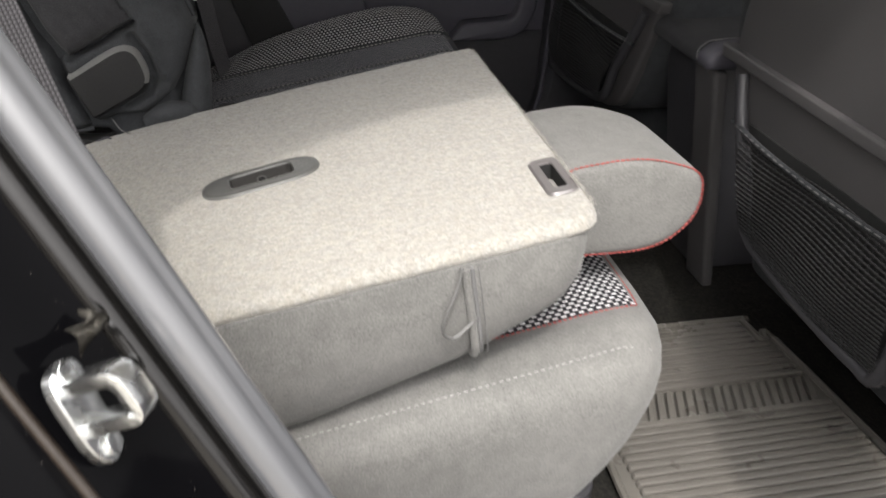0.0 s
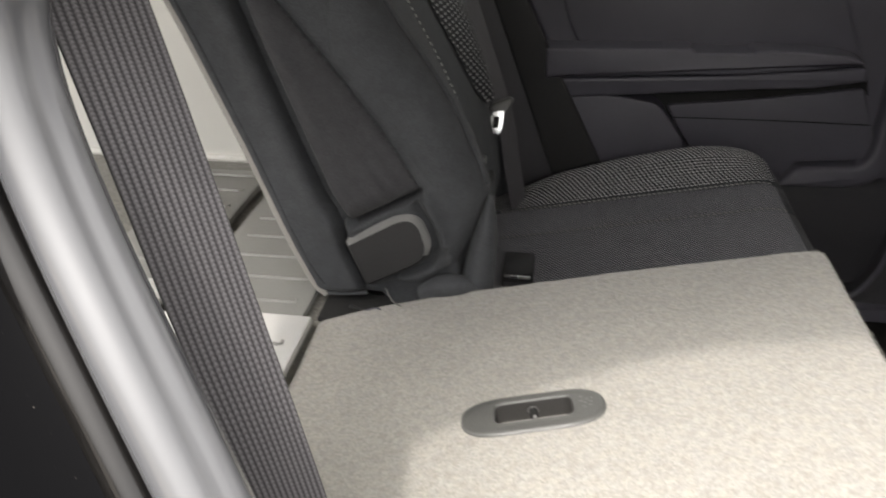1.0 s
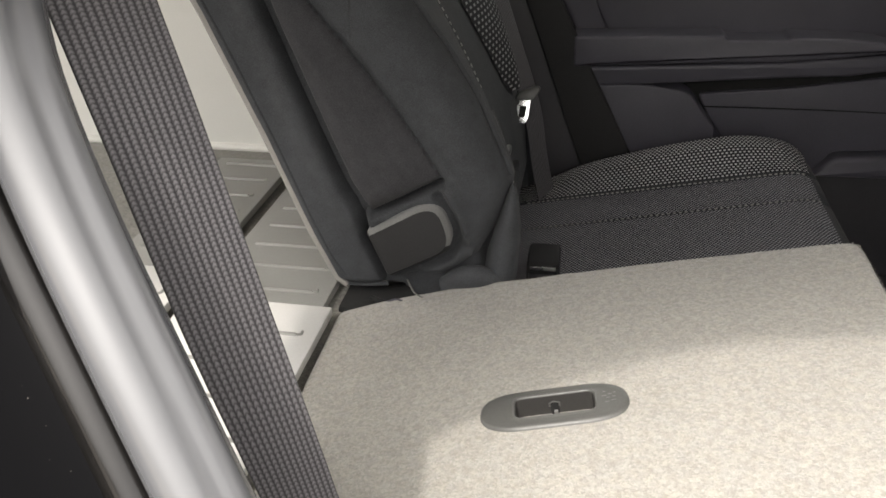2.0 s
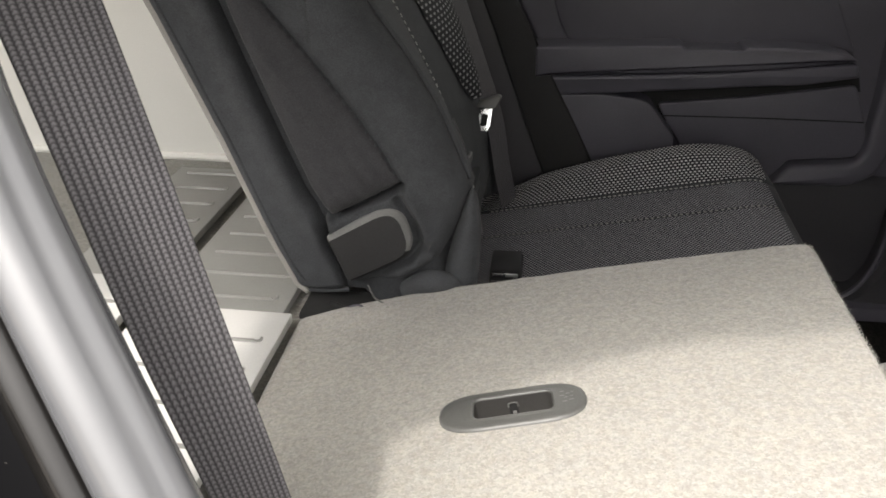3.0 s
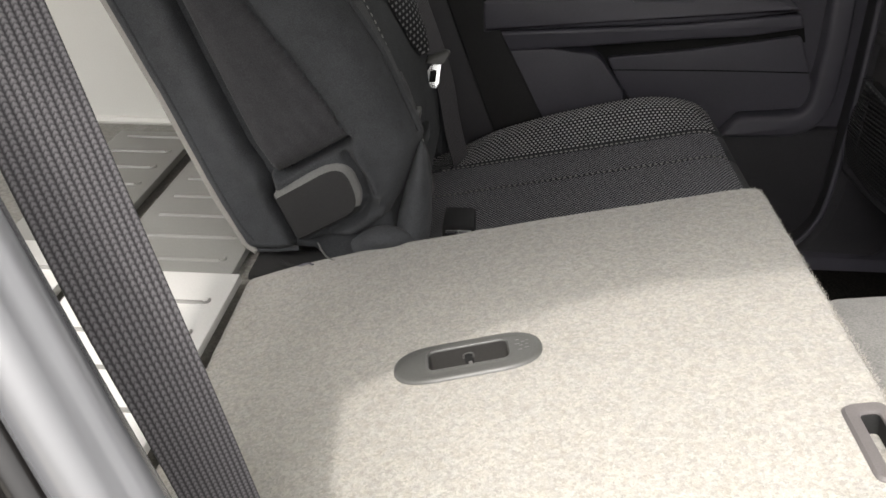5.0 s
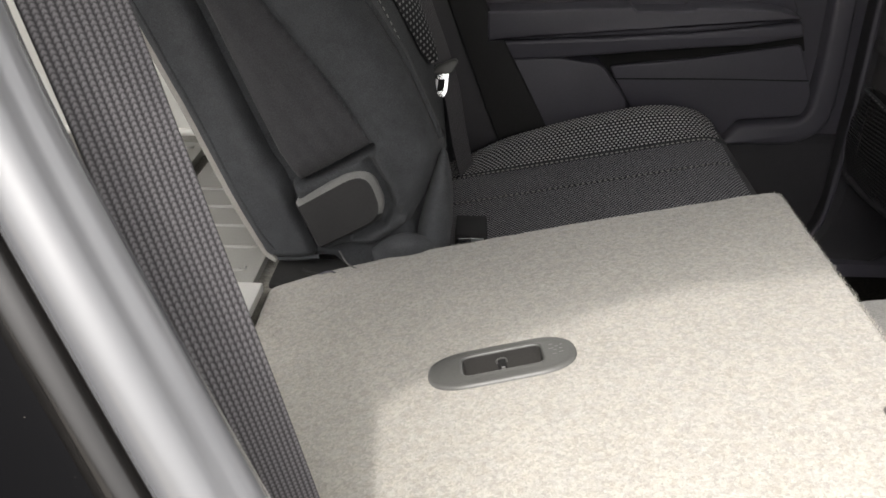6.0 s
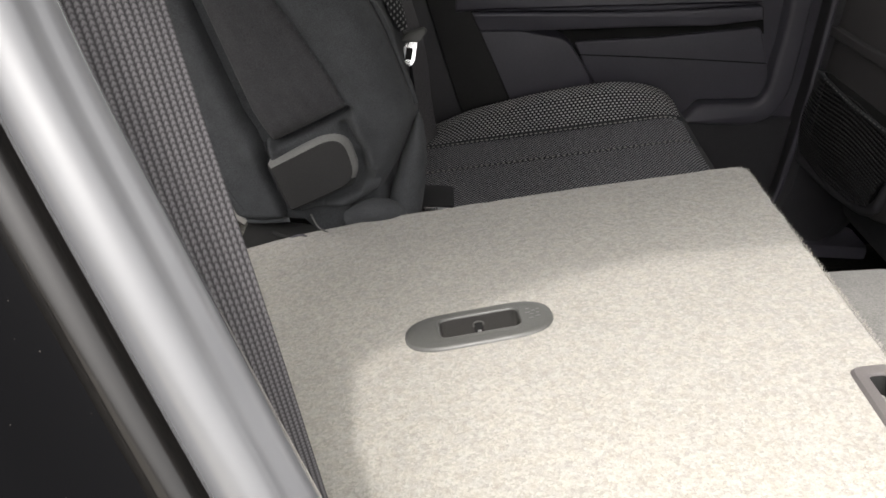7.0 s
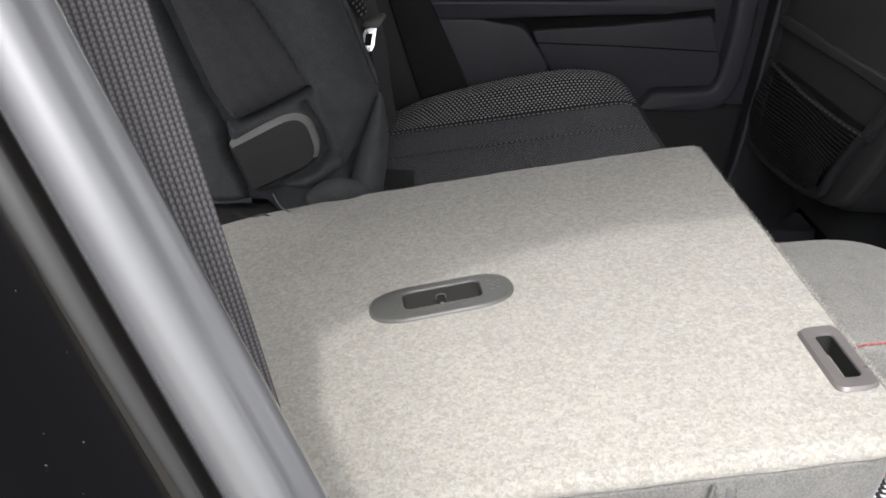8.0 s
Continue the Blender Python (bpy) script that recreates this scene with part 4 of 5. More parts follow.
def seat_side():
    """The cloth side of the seatback, wrapped round to its front; the armrest is split off."""
    zr, xr = zip((0.517, -0.556), (0.528, -0.566), (0.585, -0.592), (0.705, -0.638), (0.825, -0.688), (0.94, -0.743), (1.07, -0.802))
    zf, xf = zip((0.517, -0.400), (0.545, -0.390), (0.575, -0.384), (0.60, -0.376), (0.62, -0.369), (0.645, -0.364), (0.665, -0.370), (0.695, -0.383), (0.745, -0.405), (0.798, -0.438), (0.838, -0.468), (0.93, -0.525), (1.07, -0.605))
    rows = []
    for z in np.linspace(0.517, 1.07, 240):
        a, b = float(np.interp(z, zr, xr)), float(np.interp(z, zf, xf))
        low = 0.012 * max(0.0, 1 - (z - 0.517) / 0.014) ** 2
        row = []
        for k in range(5):
            g = math.pi / 2 * k / 5
            x = a + 0.010 * (1 - math.cos(g))
            row.append((x, side_depth(x, z) + 0.010 * (1 - math.sin(g)) + low, z))
        for x in np.linspace(a + 0.010, b - 0.035, 110):
            row.append((float(x), side_depth(x, z) + low, z))
        for k in range(1, 8):
            g = math.pi / 2 * k / 7
            x = b - 0.035 + 0.035 * math.sin(g)
            row.append((x, side_depth(x, z) + 0.040 * (1 - math.cos(g)) + low, z))
        f = float(np.interp(z, BOLSTER_Z, BOLSTER_X))
        row += [(max(b, f) - 0.001, 0.07, z), (f, 0.105, z), (f - 0.003, 0.122, z), (f - 0.006, 0.124, z), (f - 0.004, 0.128, z), (f - 0.012, 0.155, z), (f - 0.030, 0.19, z)]
        rows.append([hem_in(p) for p in row])
    whole, arm = bmesh.new(), bmesh.new()
    for bm, want in ((whole, False), (arm, True)):
        made = {}
        def vert(i, j):
            if (i, j) not in made:
                made[i, j] = bm.verts.new(rows[i][j])
            return made[i, j]
        for i in range(len(rows) - 1):
            for j in range(len(rows[0]) - 1):
                mid = ((rows[i][j][0] + rows[i + 1][j + 1][0]) / 2, (rows[i][j][2] + rows[i + 1][j + 1][2]) / 2)
                if inside(mid, ARM) == want:
                    bm.faces.new((vert(i, j), vert(i, j + 1), vert(i + 1, j + 1), vert(i + 1, j)))
    return whole, arm


side_bm, arm_bm = seat_side()
part("side_cover", side_bm, "cloth_black", upright)
part("armrest", arm_bm, "cloth_brown", upright, "black cloth stowed armrest")


def hinge_cap():
    """Flat plastic cover with a broad chamfer; sky sheen is painted along its upper side."""
    round_by = [0.006, 0.036, 0.026, 0.008]
    ring = rounded([Vector(p) for p in CAP], round_by, 8)
    face = shrunk(ring, 0.0048)
    cap = part("hinge_cover", plate_y(face, -0.0235, 0.004, 0.0008), "tray", upright, "black plastic hinge cover")
    for name, a, b, mat in (("cover_rim", 4, 22, "rim"), ("cover_edge", 22, len(ring) + 4, "tray")):
        rows = []
        for k in range(a, b + 1):
            o, i, m = ring[k % len(ring)], face[k % len(ring)], shrunk(ring, 0.0012)[k % len(ring)]
            rows.append([(o.x, 0.004, o.y), (o.x, -0.0150, o.y), (m.x, -0.0170, m.y), (i.x, -0.0231, i.y), (i.x, 0.003, i.y)])
        part(name, loft(rows), mat, cap, "plastic chamfer with sky sheen put into its grey" if mat == "rim" else "")


hinge_cap()
part("front_piping", tube([(float(np.interp(z, [0.60, 0.645, 0.665, 0.695, 0.745, 0.798, 0.838, 0.93], [-0.372, -0.362, -0.368, -0.381, -0.403, -0.436, -0.466, -0.523])), 0.030, z) for z in np.linspace(0.66, 0.92, 12)], 0.0032, 8, 3), "cloth_black", upright)
CHEEK = [(0.42, -0.374, 0.0200), (0.47, -0.375, 0.0205), (0.53, -0.375, 0.0200), (0.565, -0.371, 0.0190), (0.60, -0.366, 0.0150), (0.625, -0.3635, 0.0095), (0.645, -0.3625, 0.0045), (0.652, -0.3625, 0.0012)]
part("side_cheek", loft([[(cx + r * math.cos(a), 0.018 + 0.026 * min(1.0, r / 0.012) * math.sin(a), z) for a in [2 * math.pi * k / 20 for k in range(20)]] for z, cx, r in CHEEK]), "cloth_black", upright)
part("lower_roll", tube([(-0.436, -0.002, 0.527), (-0.415, -0.008, 0.541), (-0.396, -0.010, 0.546), (-0.380, -0.004, 0.541), (-0.366, 0.012, 0.530)], 0.0145, 12, 4, taper=lambda t: 0.55 + 0.45 * math.sin(math.pi * min(1.0, t + 0.15))), "cloth_black", upright)
front_at = lambda z, off: float(np.interp(z, [p[1] for p in FRONT], [p[0] for p in FRONT])) + off
part("front_seam", stitches([(float(np.interp(z, BOLSTER_Z, BOLSTER_X)) + 0.0005, 0.116, z) for z in np.linspace(0.53, 0.92, 16)], 0.005, 0.004, 0.0008, n=2), "thread", upright, "grey thread")


def upright_insert():
    rows = []
    for z in np.linspace(0.625, 1.04, 22):
        y0 = float(np.interp(z, [0.625, 0.64, 0.67, 0.71, 0.77, 0.85, 1.04], [0.44, 0.415, 0.40, 0.378, 0.348, 0.33, 0.32]))
        y1 = float(np.interp(z, [0.625, 0.64, 0.67, 0.72, 1.04], [0.50, 0.55, 0.575, 0.59, 0.59]))
        rows.append([(front_at(z, 0.004) + 0.012 * math.sin(math.pi * k / 9), y0 + (y1 - y0) * k / 9, z) for k in range(10)])
    return loft(rows, close=False, caps=False)


part("front_insert", upright_insert(), "insert_up", upright, "black mesh cloth with white dots")
part("outer_bolster", loft([[(front_at(z, 0.0) + 0.014 * math.cos(a), 0.618 + 0.03 * math.sin(a), z) for a in [2 * math.pi * k / 14 for k in range(14)]] for z in (0.40, 0.5, 0.6, 0.75, 0.9, 1.05)]), "cloth_black", upright)
hinge = thing("hinge_bracket", "dark steel seat hinge bracket with cables under the seatback", "bracket")
# near-black block, which also fills the dark gap below the seatback
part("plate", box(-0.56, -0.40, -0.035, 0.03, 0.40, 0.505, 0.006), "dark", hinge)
part("cable", tube([(-0.52, -0.03, 0.52), (-0.49, -0.032, 0.512), (-0.46, -0.03, 0.520), (-0.43, -0.028, 0.516)], 0.003, 6, 4), "dark", hinge)
part("clip", tube([(-0.50, -0.034, 0.517), (-0.485, -0.036, 0.523), (-0.47, -0.036, 0.516), (-0.455, -0.034, 0.521)], 0.0012, 6, 4), "plastic", hinge)

part("loop_cable", tube([(-0.478, -0.018, 0.540), (-0.468, -0.028, 0.529), (-0.455, -0.033, 0.525), (-0.442, -0.034, 0.516)], 0.0009, 6, 4), "cord", hinge)

# ---- belts and buckles ----
def ribbon(pts, widths, thick=0.0012, uv_scale=1.0):
    """A strap through pts; widths: half-width vectors."""
    n = 10
    line = smooth_line(pts, n)
    wide = smooth_line(widths, n)
    bm = bmesh.new()
    uvl = bm.loops.layers.uv.new("UVMap")
    rows, along = [], 0.0
    for i, (p, w) in enumerate(zip(line, wide)):
        if i:
            along += (p - line[i - 1]).length
        d = (line[min(i + 1, len(line) - 1)] - line[max(i - 1, 0)]).normalized()
        nrm = d.cross(w).normalized() * thick / 2
        rows.append(([bm.verts.new(p + w * (2 * k / 6 - 1) + nrm) for k in range(7)], [bm.verts.new(p + w * (2 * k / 6 - 1) - nrm) for k in range(7)], along / (2 * w.length)))
    for (a, a2, va), (b, b2, vb) in zip(rows, rows[1:]):
        for k in range(6):
            for q, r in ((a, b), (a2, b2)):
                f = bm.faces.new((q[k], q[k + 1], r[k + 1], r[k]))
                for lp, uv in zip(f.loops, ((k / 6, va), ((k + 1) / 6, va), ((k + 1) / 6, vb), (k / 6, vb))):
                    lp[uvl].uv = uv
        for k in (0, 6):
            bm.faces.new((a[k], b[k], b2[k], a2[k]))
    return bm


belt = thing("seat_belt", "black woven seat belt hanging taut beside the folded seatback", "seat belt")
part("webbing", ribbon([(-0.375, -0.502, 0.36), (-0.391, -0.506, 0.50), (-0.4115, -0.5065, 0.60), (-0.4335, -0.508, 0.70), (-0.457, -0.509, 0.80), (-0.478, -0.510, 0.90), (-0.500, -0.511, 1.0), (-0.525, -0.512, 1.12)],
                       [(0.016, 0.011, 0.003), (0.0155, 0.0105, 0.003), (0.0135, 0.012, 0.003), (0.0125, 0.0160, 0.003), (0.012, 0.020, 0.003), (0.010, 0.0225, 0.003), (0.009, 0.023, 0.003), (0.009, 0.023, 0.003)]), "belt", belt)
part("anchor", box(-0.41, -0.34, -0.525, -0.49, 0.33, 0.40, 0.006), "plastic", belt)
part("belt_guide", box(-0.57, -0.48, -0.545, -0.50, 1.12, 1.17, 0.008), "plastic", belt)

far_belt = thing("seat_belt", "black seat belt with a bright steel tongue beside the upright seatback", "seat belt")
part("webbing", ribbon([(-0.345, 0.60, 0.37), (-0.362, 0.575, 0.46), (-0.378, 0.555, 0.56), (-0.418, 0.55, 0.68), (-0.47, 0.555, 0.82), (-0.56, 0.57, 1.03)], [(0.012, 0.020, 0.004)] * 6), "belt", far_belt)
tong = part("tongue", plate_y([(-0.392, 0.590), (-0.371, 0.597), (-0.374, 0.564), (-0.379, 0.555), (-0.394, 0.555), (-0.397, 0.564)], 0.500, 0.5027, 0.001, 0.003), "steel", far_belt, "bright steel tongue")
# the hole is a near-black plate on the tongue
part("tongue_hole", plate_y([(-0.389, 0.583), (-0.378, 0.583), (-0.380, 0.565), (-0.391, 0.565)], 0.4988, 0.5005, 0.0, 0.002), "dark", tong)
part("tongue_grip", plate_y([(-0.399, 0.592), (-0.393, 0.604), (-0.362, 0.615), (-0.356, 0.610), (-0.367, 0.592)], 0.497, 0.506, 0.003, 0.004), "plastic_grey", tong)
for piece in (tong, *tong.children):
    for v in piece.data.vertices:
        v.co.x -= 0.006
        v.co.y += 0.33 * (v.co.z - 0.575)
buckle = thing("belt_buckle", "black plastic seat belt buckle lying on the cushion", "buckle")
part("housing", box(-0.357, -0.309, 0.245, 0.312, 0.362, 0.430, 0.006), "tray", buckle)
part("slot_edge", box(-0.352, -0.314, 0.2425, 0.248, 0.4185, 0.4235, 0.001), "steel", buckle, "bare metal edge of the tongue slot")
part("button", box(-0.354, -0.317, 0.2435, 0.248, 0.388, 0.411, 0.002), "plastic_dark", buckle)
part("stalk", box(-0.350, -0.316, 0.14, 0.26, 0.350, 0.376, 0.004), "plastic", buckle)

strap = thing("release_strap", "narrow black strap with a small clip at the seatback", "strap")
part("webbing", ribbon([(front_at(z, 0.010), y, z) for y, z in ((0.232, 0.66), (0.240, 0.62), (0.262, 0.56), (0.295, 0.50), (0.32, 0.45))], [(0.001, 0.008, 0.002)] * 5), "belt", strap)
part("clip", box(front_at(0.60, 0.011), front_at(0.60, 0.018), 0.236, 0.262, 0.594, 0.606, 0.002), "plastic_grey", strap)

# ---- far door and pillars ----
door = thing("door_panel", "black plastic inner door panel with armrest and map pocket", "car door")
part("panel", plate_y([(-0.14, 0.30), (-0.43, 0.86), (0.42, 0.86), (0.42, 0.30)], 0.79, 0.86, 0.01), "plastic", door)
part("upper_insert", plate_y([(-0.253, 0.642), (-0.274, 0.678), (-0.295, 0.745), (0.212, 0.753), (0.250, 0.679), (0.271, 0.638)], 0.783, 0.80, 0.004, 0.012), "plastic", door)
part("armrest", plate_y([(-0.316, 0.647), (-0.192, 0.652), (-0.051, 0.658), (-0.044, 0.651), (0.057, 0.653), (0.063, 0.659), (0.150, 0.659), (0.210, 0.656), (0.249, 0.647), (0.257, 0.641), (0.250, 0.639), (0.156, 0.626), (0.047, 0.614), (-0.116, 0.605), (-0.284, 0.595), (-0.314, 0.591)], 0.718, 0.80, 0.005, 0.003), "plastic", door, "padded black armrest")
part("armrest_body", plate_y([(-0.316, 0.586), (-0.284, 0.590), (-0.115, 0.600), (0.048, 0.610), (0.158, 0.622), (0.255, 0.632), (0.263, 0.630), (0.269, 0.607), (0.174, 0.590), (0.073, 0.583), (-0.060, 0.571), (-0.180, 0.560), (-0.300, 0.552)], 0.730, 0.80, 0.006, 0.004), "plastic", door)
part("pull_panel", plate_y([(-0.300, 0.5525), (-0.190, 0.5605), (-0.105, 0.550), (-0.090, 0.540), (-0.070, 0.513), (-0.044, 0.481), (-0.045, 0.387), (-0.239, 0.380)], 0.7305, 0.80, 0.004, [0, 0.02, 0.01, 0.01, 0, 0, 0, 0]), "plastic", door)
# near-black plate painted as the shade below the armrest
part("pull_recess", plate_y([(-0.182, 0.555), (0.285, 0.602), (0.295, 0.568), (0.089, 0.542), (-0.060, 0.527), (-0.050, 0.458), (-0.113, 0.514)], 0.7845, 0.789), "dark", door, "pull recess, its shade put in as a near-black plate")
part("switch", box(0.10, 0.15, 0.735, 0.760, 0.651, 0.6575, 0.002), "plastic_grey", door)
part("pocket_panel", plate_y([(-0.076, 0.533), (0.086, 0.551), (0.283, 0.582), (0.312, 0.513), (0.327, 0.468), (0.309, 0.440), (0.186, 0.429), (0.156, 0.379), (0.034, 0.374), (-0.045, 0.479)], 0.775, 0.80, 0.004, 0.010), "plastic", door)
part("pocket_line", tube([(-0.062, 0.7735, 0.509), (0.124, 0.7735, 0.512), (0.310, 0.7735, 0.512)], 0.0012, 6, 3), "dark", door)
part("pocket_rim", plate_y([(0.150, 0.385), (0.187, 0.426), (0.300, 0.433), (0.318, 0.455), (0.322, 0.560), (0.316, 0.74), (0.356, 0.74), (0.364, 0.56), (0.364, 0.462), (0.345, 0.410), (0.300, 0.388)], 0.750, 0.80, 0.010, [0.006, 0.012, 0.02, 0.02, 0, 0, 0, 0, 0.02, 0.02, 0.02]), "plastic", door)
part("lower_door", plate_y([(-0.14, 0.16), (-0.16, 0.40), (0.40, 0.40), (0.40, 0.16)], 0.775, 0.86, 0.02), "plastic_dark", door)
part("window", box(-0.40, 0.42, 0.80, 0.806, 0.86, 1.18), "glass", door, "clear side window").visible_shadow = False
pil = thing("centre_pillar", "black plastic pillar trim beside the far door", "pillar")
part("trim", loft([[(x0, 0.80, z), (x0 + 0.004, 0.74, z), (x0 + 0.02, 0.725, z), (x0 + 0.16, 0.715, z), (x0 + 0.2, 0.74, z), (x0 + 0.2, 0.80, z)] for x0, z in ((0.30, 0.13), (0.345, 0.16), (0.375, 0.21), (0.39, 0.28), (0.395, 0.5), (0.392, 0.75), (0.385, 1.0), (0.37, 1.22))]), "plastic_dark", pil)
part("door_seal", tube([(0.28, 0.735, 0.145), (0.335, 0.731, 0.160), (0.368, 0.729, 0.205), (0.385, 0.728, 0.28), (0.391, 0.728, 0.5), (0.388, 0.73, 0.75), (0.38, 0.735, 1.0)], 0.006, 8, 5), "plastic", pil)
rear_pil = thing("rear_pillar_trim", "black plastic trim behind the far door", "pillar")
part("trim", plate_y([(-0.16, 0.30), (-0.215, 0.43), (-0.35, 0.69), (-0.43, 0.86), (-0.50, 1.22), (-0.80, 1.22), (-0.78, 0.30)], 0.735, 0.86, 0.02), "plastic_dark", rear_pil)
part("opening_trim", plate_y([(-0.150, 0.33), (-0.195, 0.4257), (-0.243, 0.5176), (-0.2896, 0.604), (-0.3216, 0.668), (-0.420, 0.86), (-0.470, 0.86), (-0.3924, 0.668), (-0.3426, 0.5357), (-0.265, 0.33)], 0.722, 0.738, 0.005), "tray", rear_pil, "matt black edge trim")
step = thing("door_sill", "black plastic sill plate below the far door", "sill")
part("plate", box(-0.15, 0.60, 0.70, 0.80, 0.10, 0.150, 0.012), "plastic", step)

# ---- cargo side ----
cargo = thing("cargo_side_trim", "pale grey plastic cargo side trim", "trim", kind="structure")
part("wall", plate_y([(-1.62, 0.49), (-1.62, 1.12), (-0.62, 1.12), (-0.60, 0.49)], 0.45, 0.50, 0.012), "trim_pale", cargo)
part("ledge", box(-1.62, -0.62, 0.435, 0.74, 0.775, 0.80, 0.01), "trim_pale", cargo)
part("foot_bead", tube([(-1.61, 0.448, 0.502), (-1.0, 0.448, 0.502), (-0.70, 0.448, 0.502)], 0.007, 8, 3), "trim_pale", cargo)


def cargo_board(x0, x1, y0, y1, z, ribs, label, look_of="board"):
    ob = thing("cargo_board", label, "cargo board", group="cargo boards")
    part("board", box(x0, x1, y0, y1, z - 0.012, z, 0.002), look_of, ob)
    for y in ribs:
        bm = bmesh.new()
        rx0, rx1 = x0 + 0.02, x1 - 0.02
        loft([[(a, y - 0.0025, z - 0.001), (a, y - 0.0012, z + h), (a, y + 0.0012, z + h), (a, y + 0.0025, z - 0.001)] for a, h in ((rx0, 0.0), (rx0 + 0.003, 0.003), (rx1 - 0.003, 0.003), (rx1, 0.0))], bm=bm)
        tube([(rx1 - 0.001, y, z + 0.001), (rx1 + 0.003, y + 0.002, z + 0.001), (rx1 + 0.003, y + 0.007, z + 0.001)], 0.0017, 6, 3, bm=bm)
        # the darker plastic makes ribs read as shadow lines on the sunlit boards
        part("rib", bm, "board", ob)
    return ob


yr = [-0.58 + 0.057 * k for k in range(10)]
# the two near boards take the copy with sunlight in its colour
cargo_board(-0.728, -0.556, -0.60, -0.062, 0.522, [y for y in yr if y < -0.08], "grey plastic cargo board with sunlight put into its colour", "board_sunlit")
cargo_board(-0.832, -0.746, -0.60, -0.004, 0.522, yr, "grey plastic cargo board beside a dark slot, sunlight in its colour", "board_sunlit")
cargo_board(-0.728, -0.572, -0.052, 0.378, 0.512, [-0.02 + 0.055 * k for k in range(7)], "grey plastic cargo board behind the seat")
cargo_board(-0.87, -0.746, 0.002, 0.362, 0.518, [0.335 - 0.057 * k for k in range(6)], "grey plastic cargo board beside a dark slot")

# ---- front seats and console ----
def front_seat(y0, label, mirrored):
    s = -1 if mirrored else 1
    ob = thing("front_seat", label, "car seat", group="front seats")
    Y = lambda v: y0 + s * v
    def sheet(poly, x0, x1, edge, r):
        return plate_x([(Y(a), b) for a, b in poly], x0, x1, edge, r)
    part("backrest", sheet([(0.12, 0.345), (0.20, 0.45), (0.275, 0.56), (0.305, 0.66), (0.29, 0.95), (-0.25, 0.95), (-0.265, 0.62), (-0.25, 0.34)], 0.425, 0.56, 0.03, 0.05), "cloth_black", ob)
    part("back_shell", sheet([(0.145, 0.375), (0.18, 0.44), (0.24, 0.57), (0.25, 0.64), (0.21, 0.92), (-0.19, 0.92), (-0.242, 0.60), (-0.23, 0.335), (0.08, 0.350)], 0.410, 0.43, 0.008, 0.03), "seat_shell", ob)
    part("trim_bar", sheet([(0.262, 0.590), (0.268, 0.610), (-0.242, 0.604), (-0.235, 0.585)], 0.398, 0.42, 0.004, 0.004), "seat_shell", ob)
    part("pocket_frame", tube([(0.405, Y(0.205), 0.58), (0.400, Y(0.176), 0.522), (0.398, Y(0.130), 0.453), (0.398, Y(0.108), 0.395), (0.399, Y(0.085), 0.373), (0.400, Y(0.05), 0.362), (0.402, Y(-0.06), 0.346), (0.402, Y(-0.17), 0.342), (0.40, Y(-0.215), 0.36), (0.40, Y(-0.22), 0.52)], 0.010, 10, 5), "plastic_dark", ob)
    # near-black sheet added over the shell to darken the pocket
    part("pocket_back", sheet([(0.175, 0.520), (0.122, 0.440), (0.098, 0.383), (0.045, 0.360), (-0.205, 0.350), (-0.212, 0.520)], 0.4065, 0.411, 0.001, 0.01), "dark", ob, "near-black sheet behind the net")
    # net: wavy rows held by slanted cords
    bm = bmesh.new()
    left = lambda z: float(np.interp(z, [0.34, 0.36, 0.383, 0.44, 0.52], [-0.04, 0.045, 0.098, 0.122, 0.172]))
    for k in range(25):
        z = 0.352 + 0.0066 * k
        pts, y = [], -0.212
        while y < left(z):
            f = (z - 0.352) / 0.16
            pts.append((0.395 - 0.014 * math.sin(math.pi * f) - 0.0008 * (len(pts) % 2), Y(y), z + 0.0016 * (len(pts) % 2) + 0.004 * math.sin(y * 21 + 0.12 * k)))
            y += 0.0046
        if len(pts) > 1:
            tube(pts, 0.0016, 5, 1, bm=bm)
    for k in range(-30, 75, 2):
        pts = []
        for j in range(12):
            f = j / 11
            y = -0.215 + 0.0075 * k + 0.04 * f
            z = 0.352 + 0.160 * f
            if -0.212 < y < left(z):
                pts.append((0.396 - 0.014 * math.sin(math.pi * f), Y(y), z))
        if len(pts) > 1:
            tube(pts, 0.0009, 4, 1, bm=bm)
    part("net_pocket", bm, "tray", ob, "black elastic net pocket", kind="stuff")
    part("net_band", tube([(0.396, Y(0.19), 0.515), (0.390, Y(0.1), 0.511), (0.388, Y(0.0), 0.510), (0.390, Y(-0.1), 0.511), (0.396, Y(-0.21), 0.515)], 0.004, 8, 8), "cloth_black", ob)
    part("band_stitching", stitches([(0.3842 + 0.0075 * (v / 0.2) ** 2, Y(v), 0.5115 + 0.0045 * (v / 0.2) ** 2) for v in np.linspace(0.175, -0.2, 16)], 0.010, 0.006, 0.0013, n=3), "thread_dark", ob, "grey thread")
    part("cushion", box(0.52, 0.98, min(Y(-0.25), Y(0.25)), max(Y(-0.25), Y(0.25)), 0.20, 0.36, 0.04, 3), "cloth_black", ob)
    for v in (-0.2, 0.2):
        part("rail", box(0.66, 0.95, Y(v) - 0.02, Y(v) + 0.02, 0.122, 0.20, 0.006), "dark", ob)
    return ob


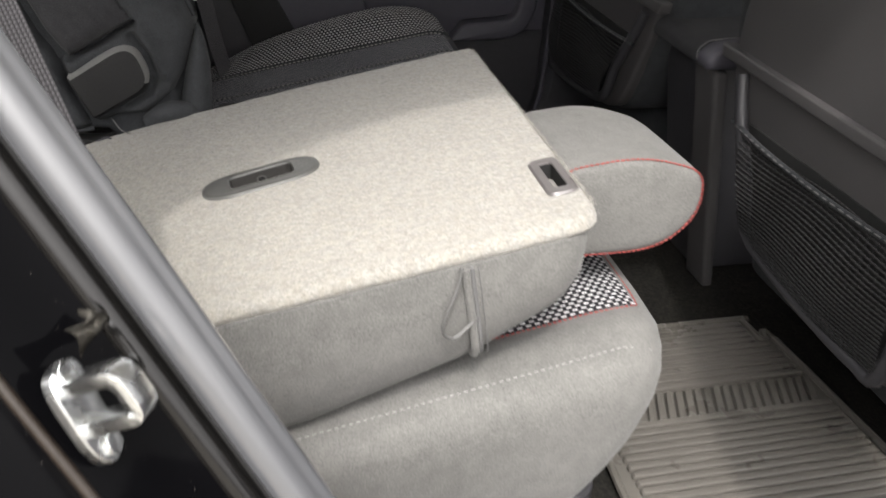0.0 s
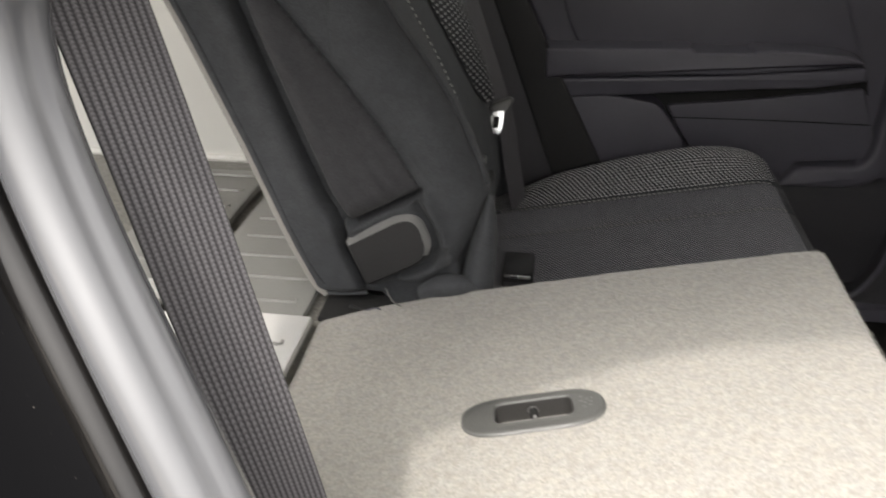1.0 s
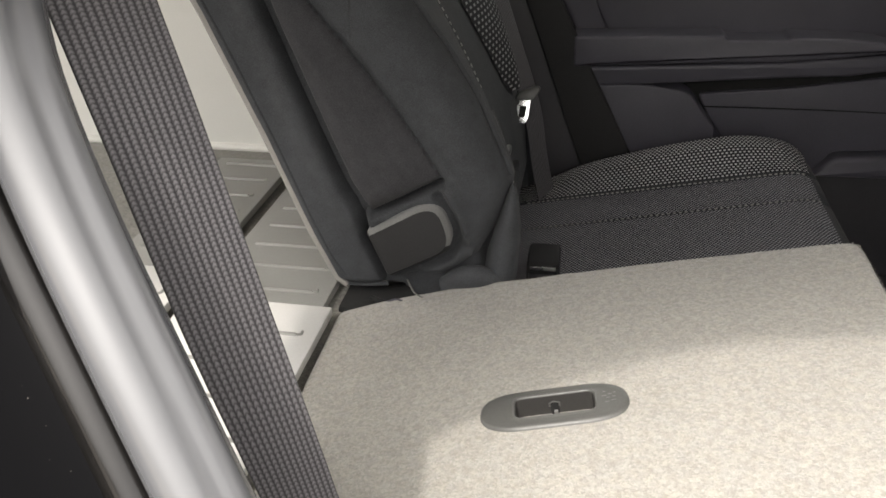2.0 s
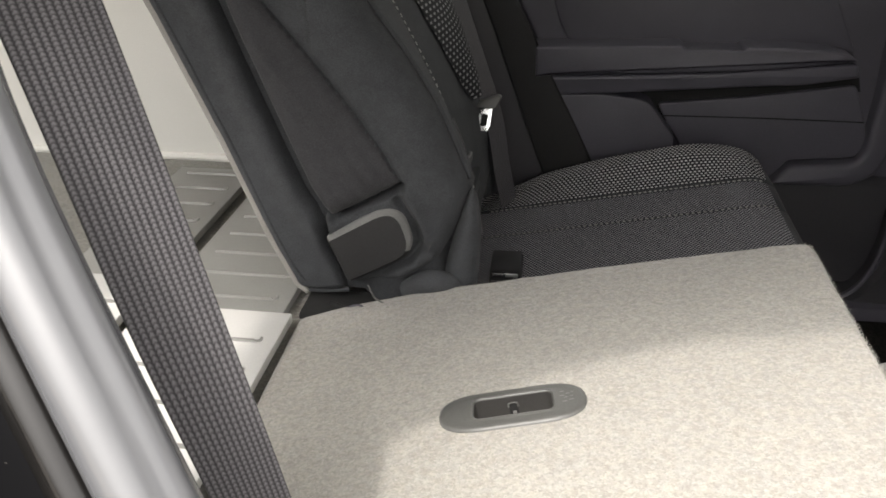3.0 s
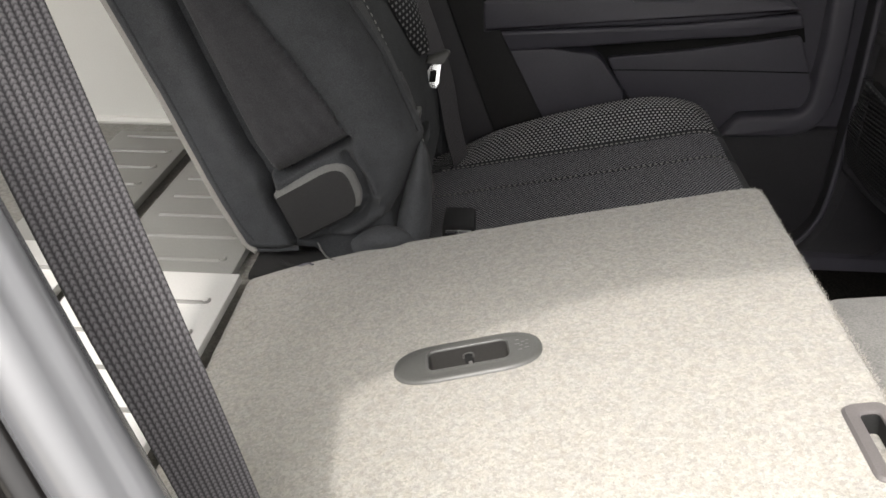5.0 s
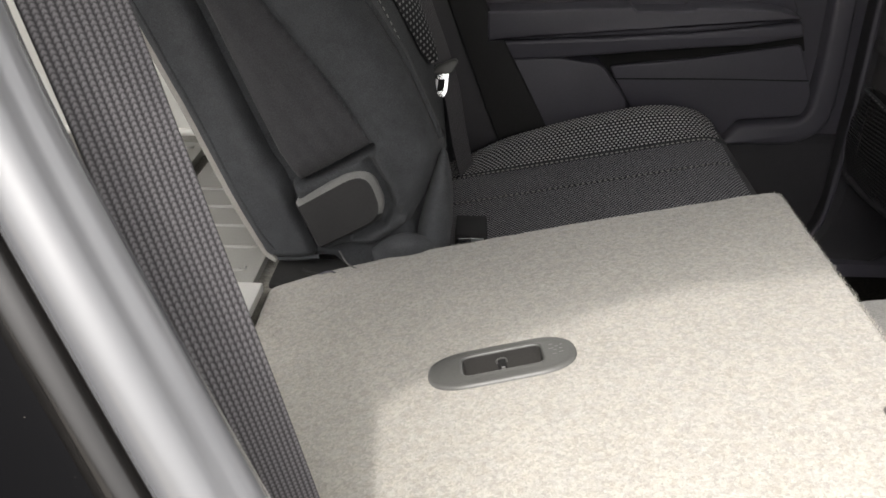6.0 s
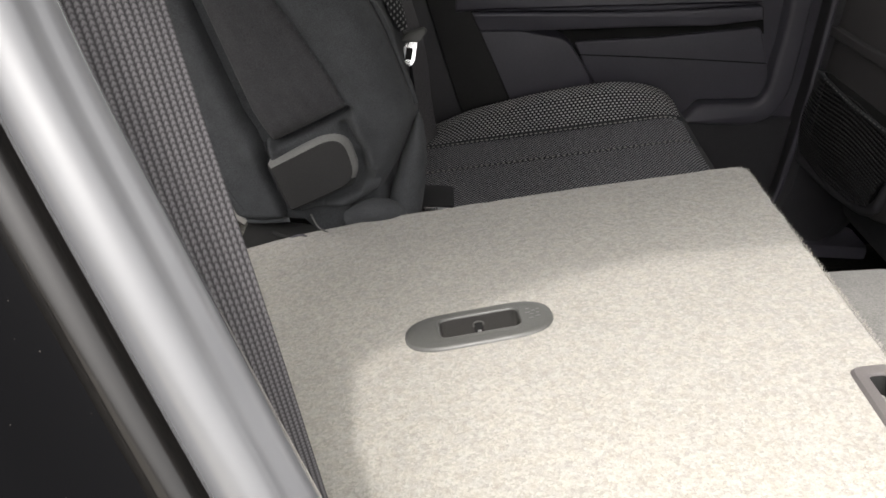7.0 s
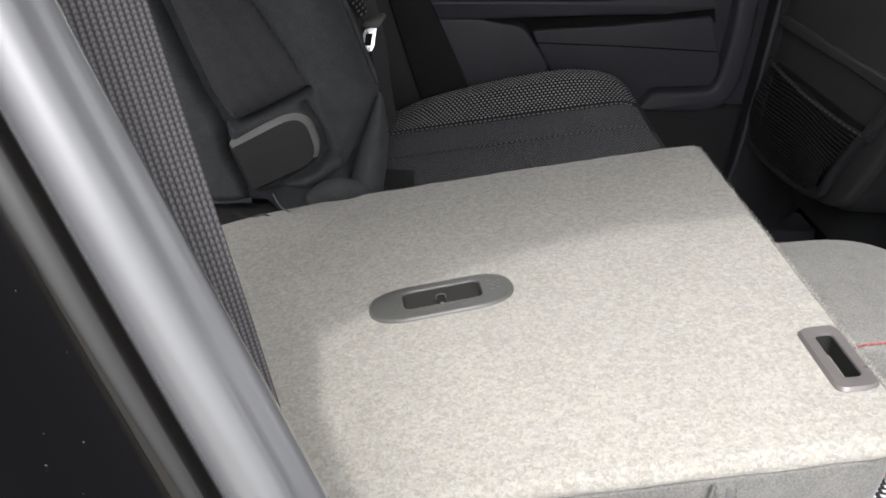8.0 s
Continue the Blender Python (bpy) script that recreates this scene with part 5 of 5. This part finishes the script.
front_seat(-0.245, "black front seat with net pocket on its back", False)
front_seat(0.50, "black front seat with net pocket beyond the console", True)
console = thing("centre_console", "black plastic centre console with padded lid between the front seats", "console")
part("box", plate_y([(0.440, 0.54), (0.90, 0.54), (0.90, 0.122), (0.520, 0.122)], 0.128, 0.262, 0.006), "plastic_dark", console)
part("side_panel", plate_y([(0.426, 0.544), (0.452, 0.544), (0.522, 0.122), (0.500, 0.122)], 0.066, 0.130, 0.008, 0.008), "seat_shell", console, "grey plastic edge panel")
part("lid", plate_y([(0.410, 0.548), (0.407, 0.568), (0.430, 0.588), (0.82, 0.598), (0.82, 0.546)], 0.100, 0.262, 0.012, [0.008, 0.02, 0.03, 0.02, 0.01], 5), "cloth_brown", console, "black padded lid")
part("lid_end", plate_y([(0.410, 0.5475), (0.405, 0.568), (0.430, 0.589), (0.82, 0.599), (0.82, 0.546)], 0.062, 0.098, 0.012, [0.008, 0.02, 0.03, 0.02, 0.01], 5), "plastic", console)
part("lid_seam", tube([(0.411, 0.099, 0.550), (0.406, 0.099, 0.568), (0.416, 0.099, 0.582), (0.445, 0.099, 0.5895), (0.60, 0.099, 0.594)], 0.0014, 6, 4), "thread_dark", console)

# ---- floor mat ----
mat = thing("floor_mat", "dark rubber floor mat with raised ribs", "floor mat")
part("base", plate_z([(0.135, -0.62), (0.145, -0.30), (0.20, -0.045), (0.512, -0.045), (0.520, -0.110), (0.545, -0.115), (0.575, -0.62)], 0.121, 0.130, 0.002, 0.02), "rubber", mat)
part("rim", tube([(0.137, -0.60, 0.132), (0.147, -0.31, 0.132), (0.198, -0.062, 0.132), (0.21, -0.051, 0.132), (0.500, -0.051, 0.132), (0.509, -0.058, 0.132), (0.515, -0.105, 0.132), (0.523, -0.115, 0.132), (0.540, -0.122, 0.132), (0.568, -0.60, 0.132)], 0.006, 8, 4), "rubber", mat)


def mat_rib(x0, x1, y):
    """One flat-topped bar of rubber with chamfered edges; a narrow groove stays between it and the next."""
    w, h = 0.0056, 0.0085
    sec = lambda a, s: [(a, y - w * s, 0.1295), (a, y - w * 0.92 * s, 0.130 + h * s - 0.001), (a, y - w * 0.70 * s, 0.130 + h * s), (a, y + w * 0.70 * s, 0.130 + h * s), (a, y + w * 0.92 * s, 0.130 + h * s - 0.001), (a, y + w * s, 0.1295)]
    return loft([sec(x0, 0.7), sec(x0 + 0.003, 1), sec(x1 - 0.003, 1), sec(x1, 0.7)])


y = -0.068
while y > -0.60:
    if not (-0.275 < y < -0.205):
        part("rib", mat_rib(0.215 if y > -0.2 else 0.165, float(np.interp(y, [-0.6, -0.13, -0.12], [0.555, 0.528, 0.500])), y), "rubber", mat)
    y -= 0.0148
for k in range(22):
    x = 0.185 + 0.0160 * k
    bm = mat_rib(-0.272, -0.212, 0)
    for v in bm.verts:
        v.co = Vector((x - v.co.y + 0.35 * (v.co.x + 0.242), v.co.x, v.co.z))
    part("short_rib", bm, "rubber", mat)

# ---- seat foot under the near cushion ----
foot = thing("floor_bracket", "black steel bracket bolted to the floor under the cushion", "bracket")
part("foot_plate", plate_z([(0.045, -0.40), (0.10, -0.385), (0.118, -0.33), (0.105, -0.27), (0.045, -0.27)], 0.121, 0.140, 0.004, 0.02), "plastic_dark", foot)
part("foot_leg", box(0.03, 0.075, -0.36, -0.30, 0.135, 0.235, 0.008), "dark", foot)
part("bolt", plate_z([(0.092 + 0.009 * math.cos(g), -0.335 + 0.009 * math.sin(g)) for g in [math.pi / 3 * k for k in range(6)]], 0.139, 0.146, 0.001), "plastic_grey", foot)
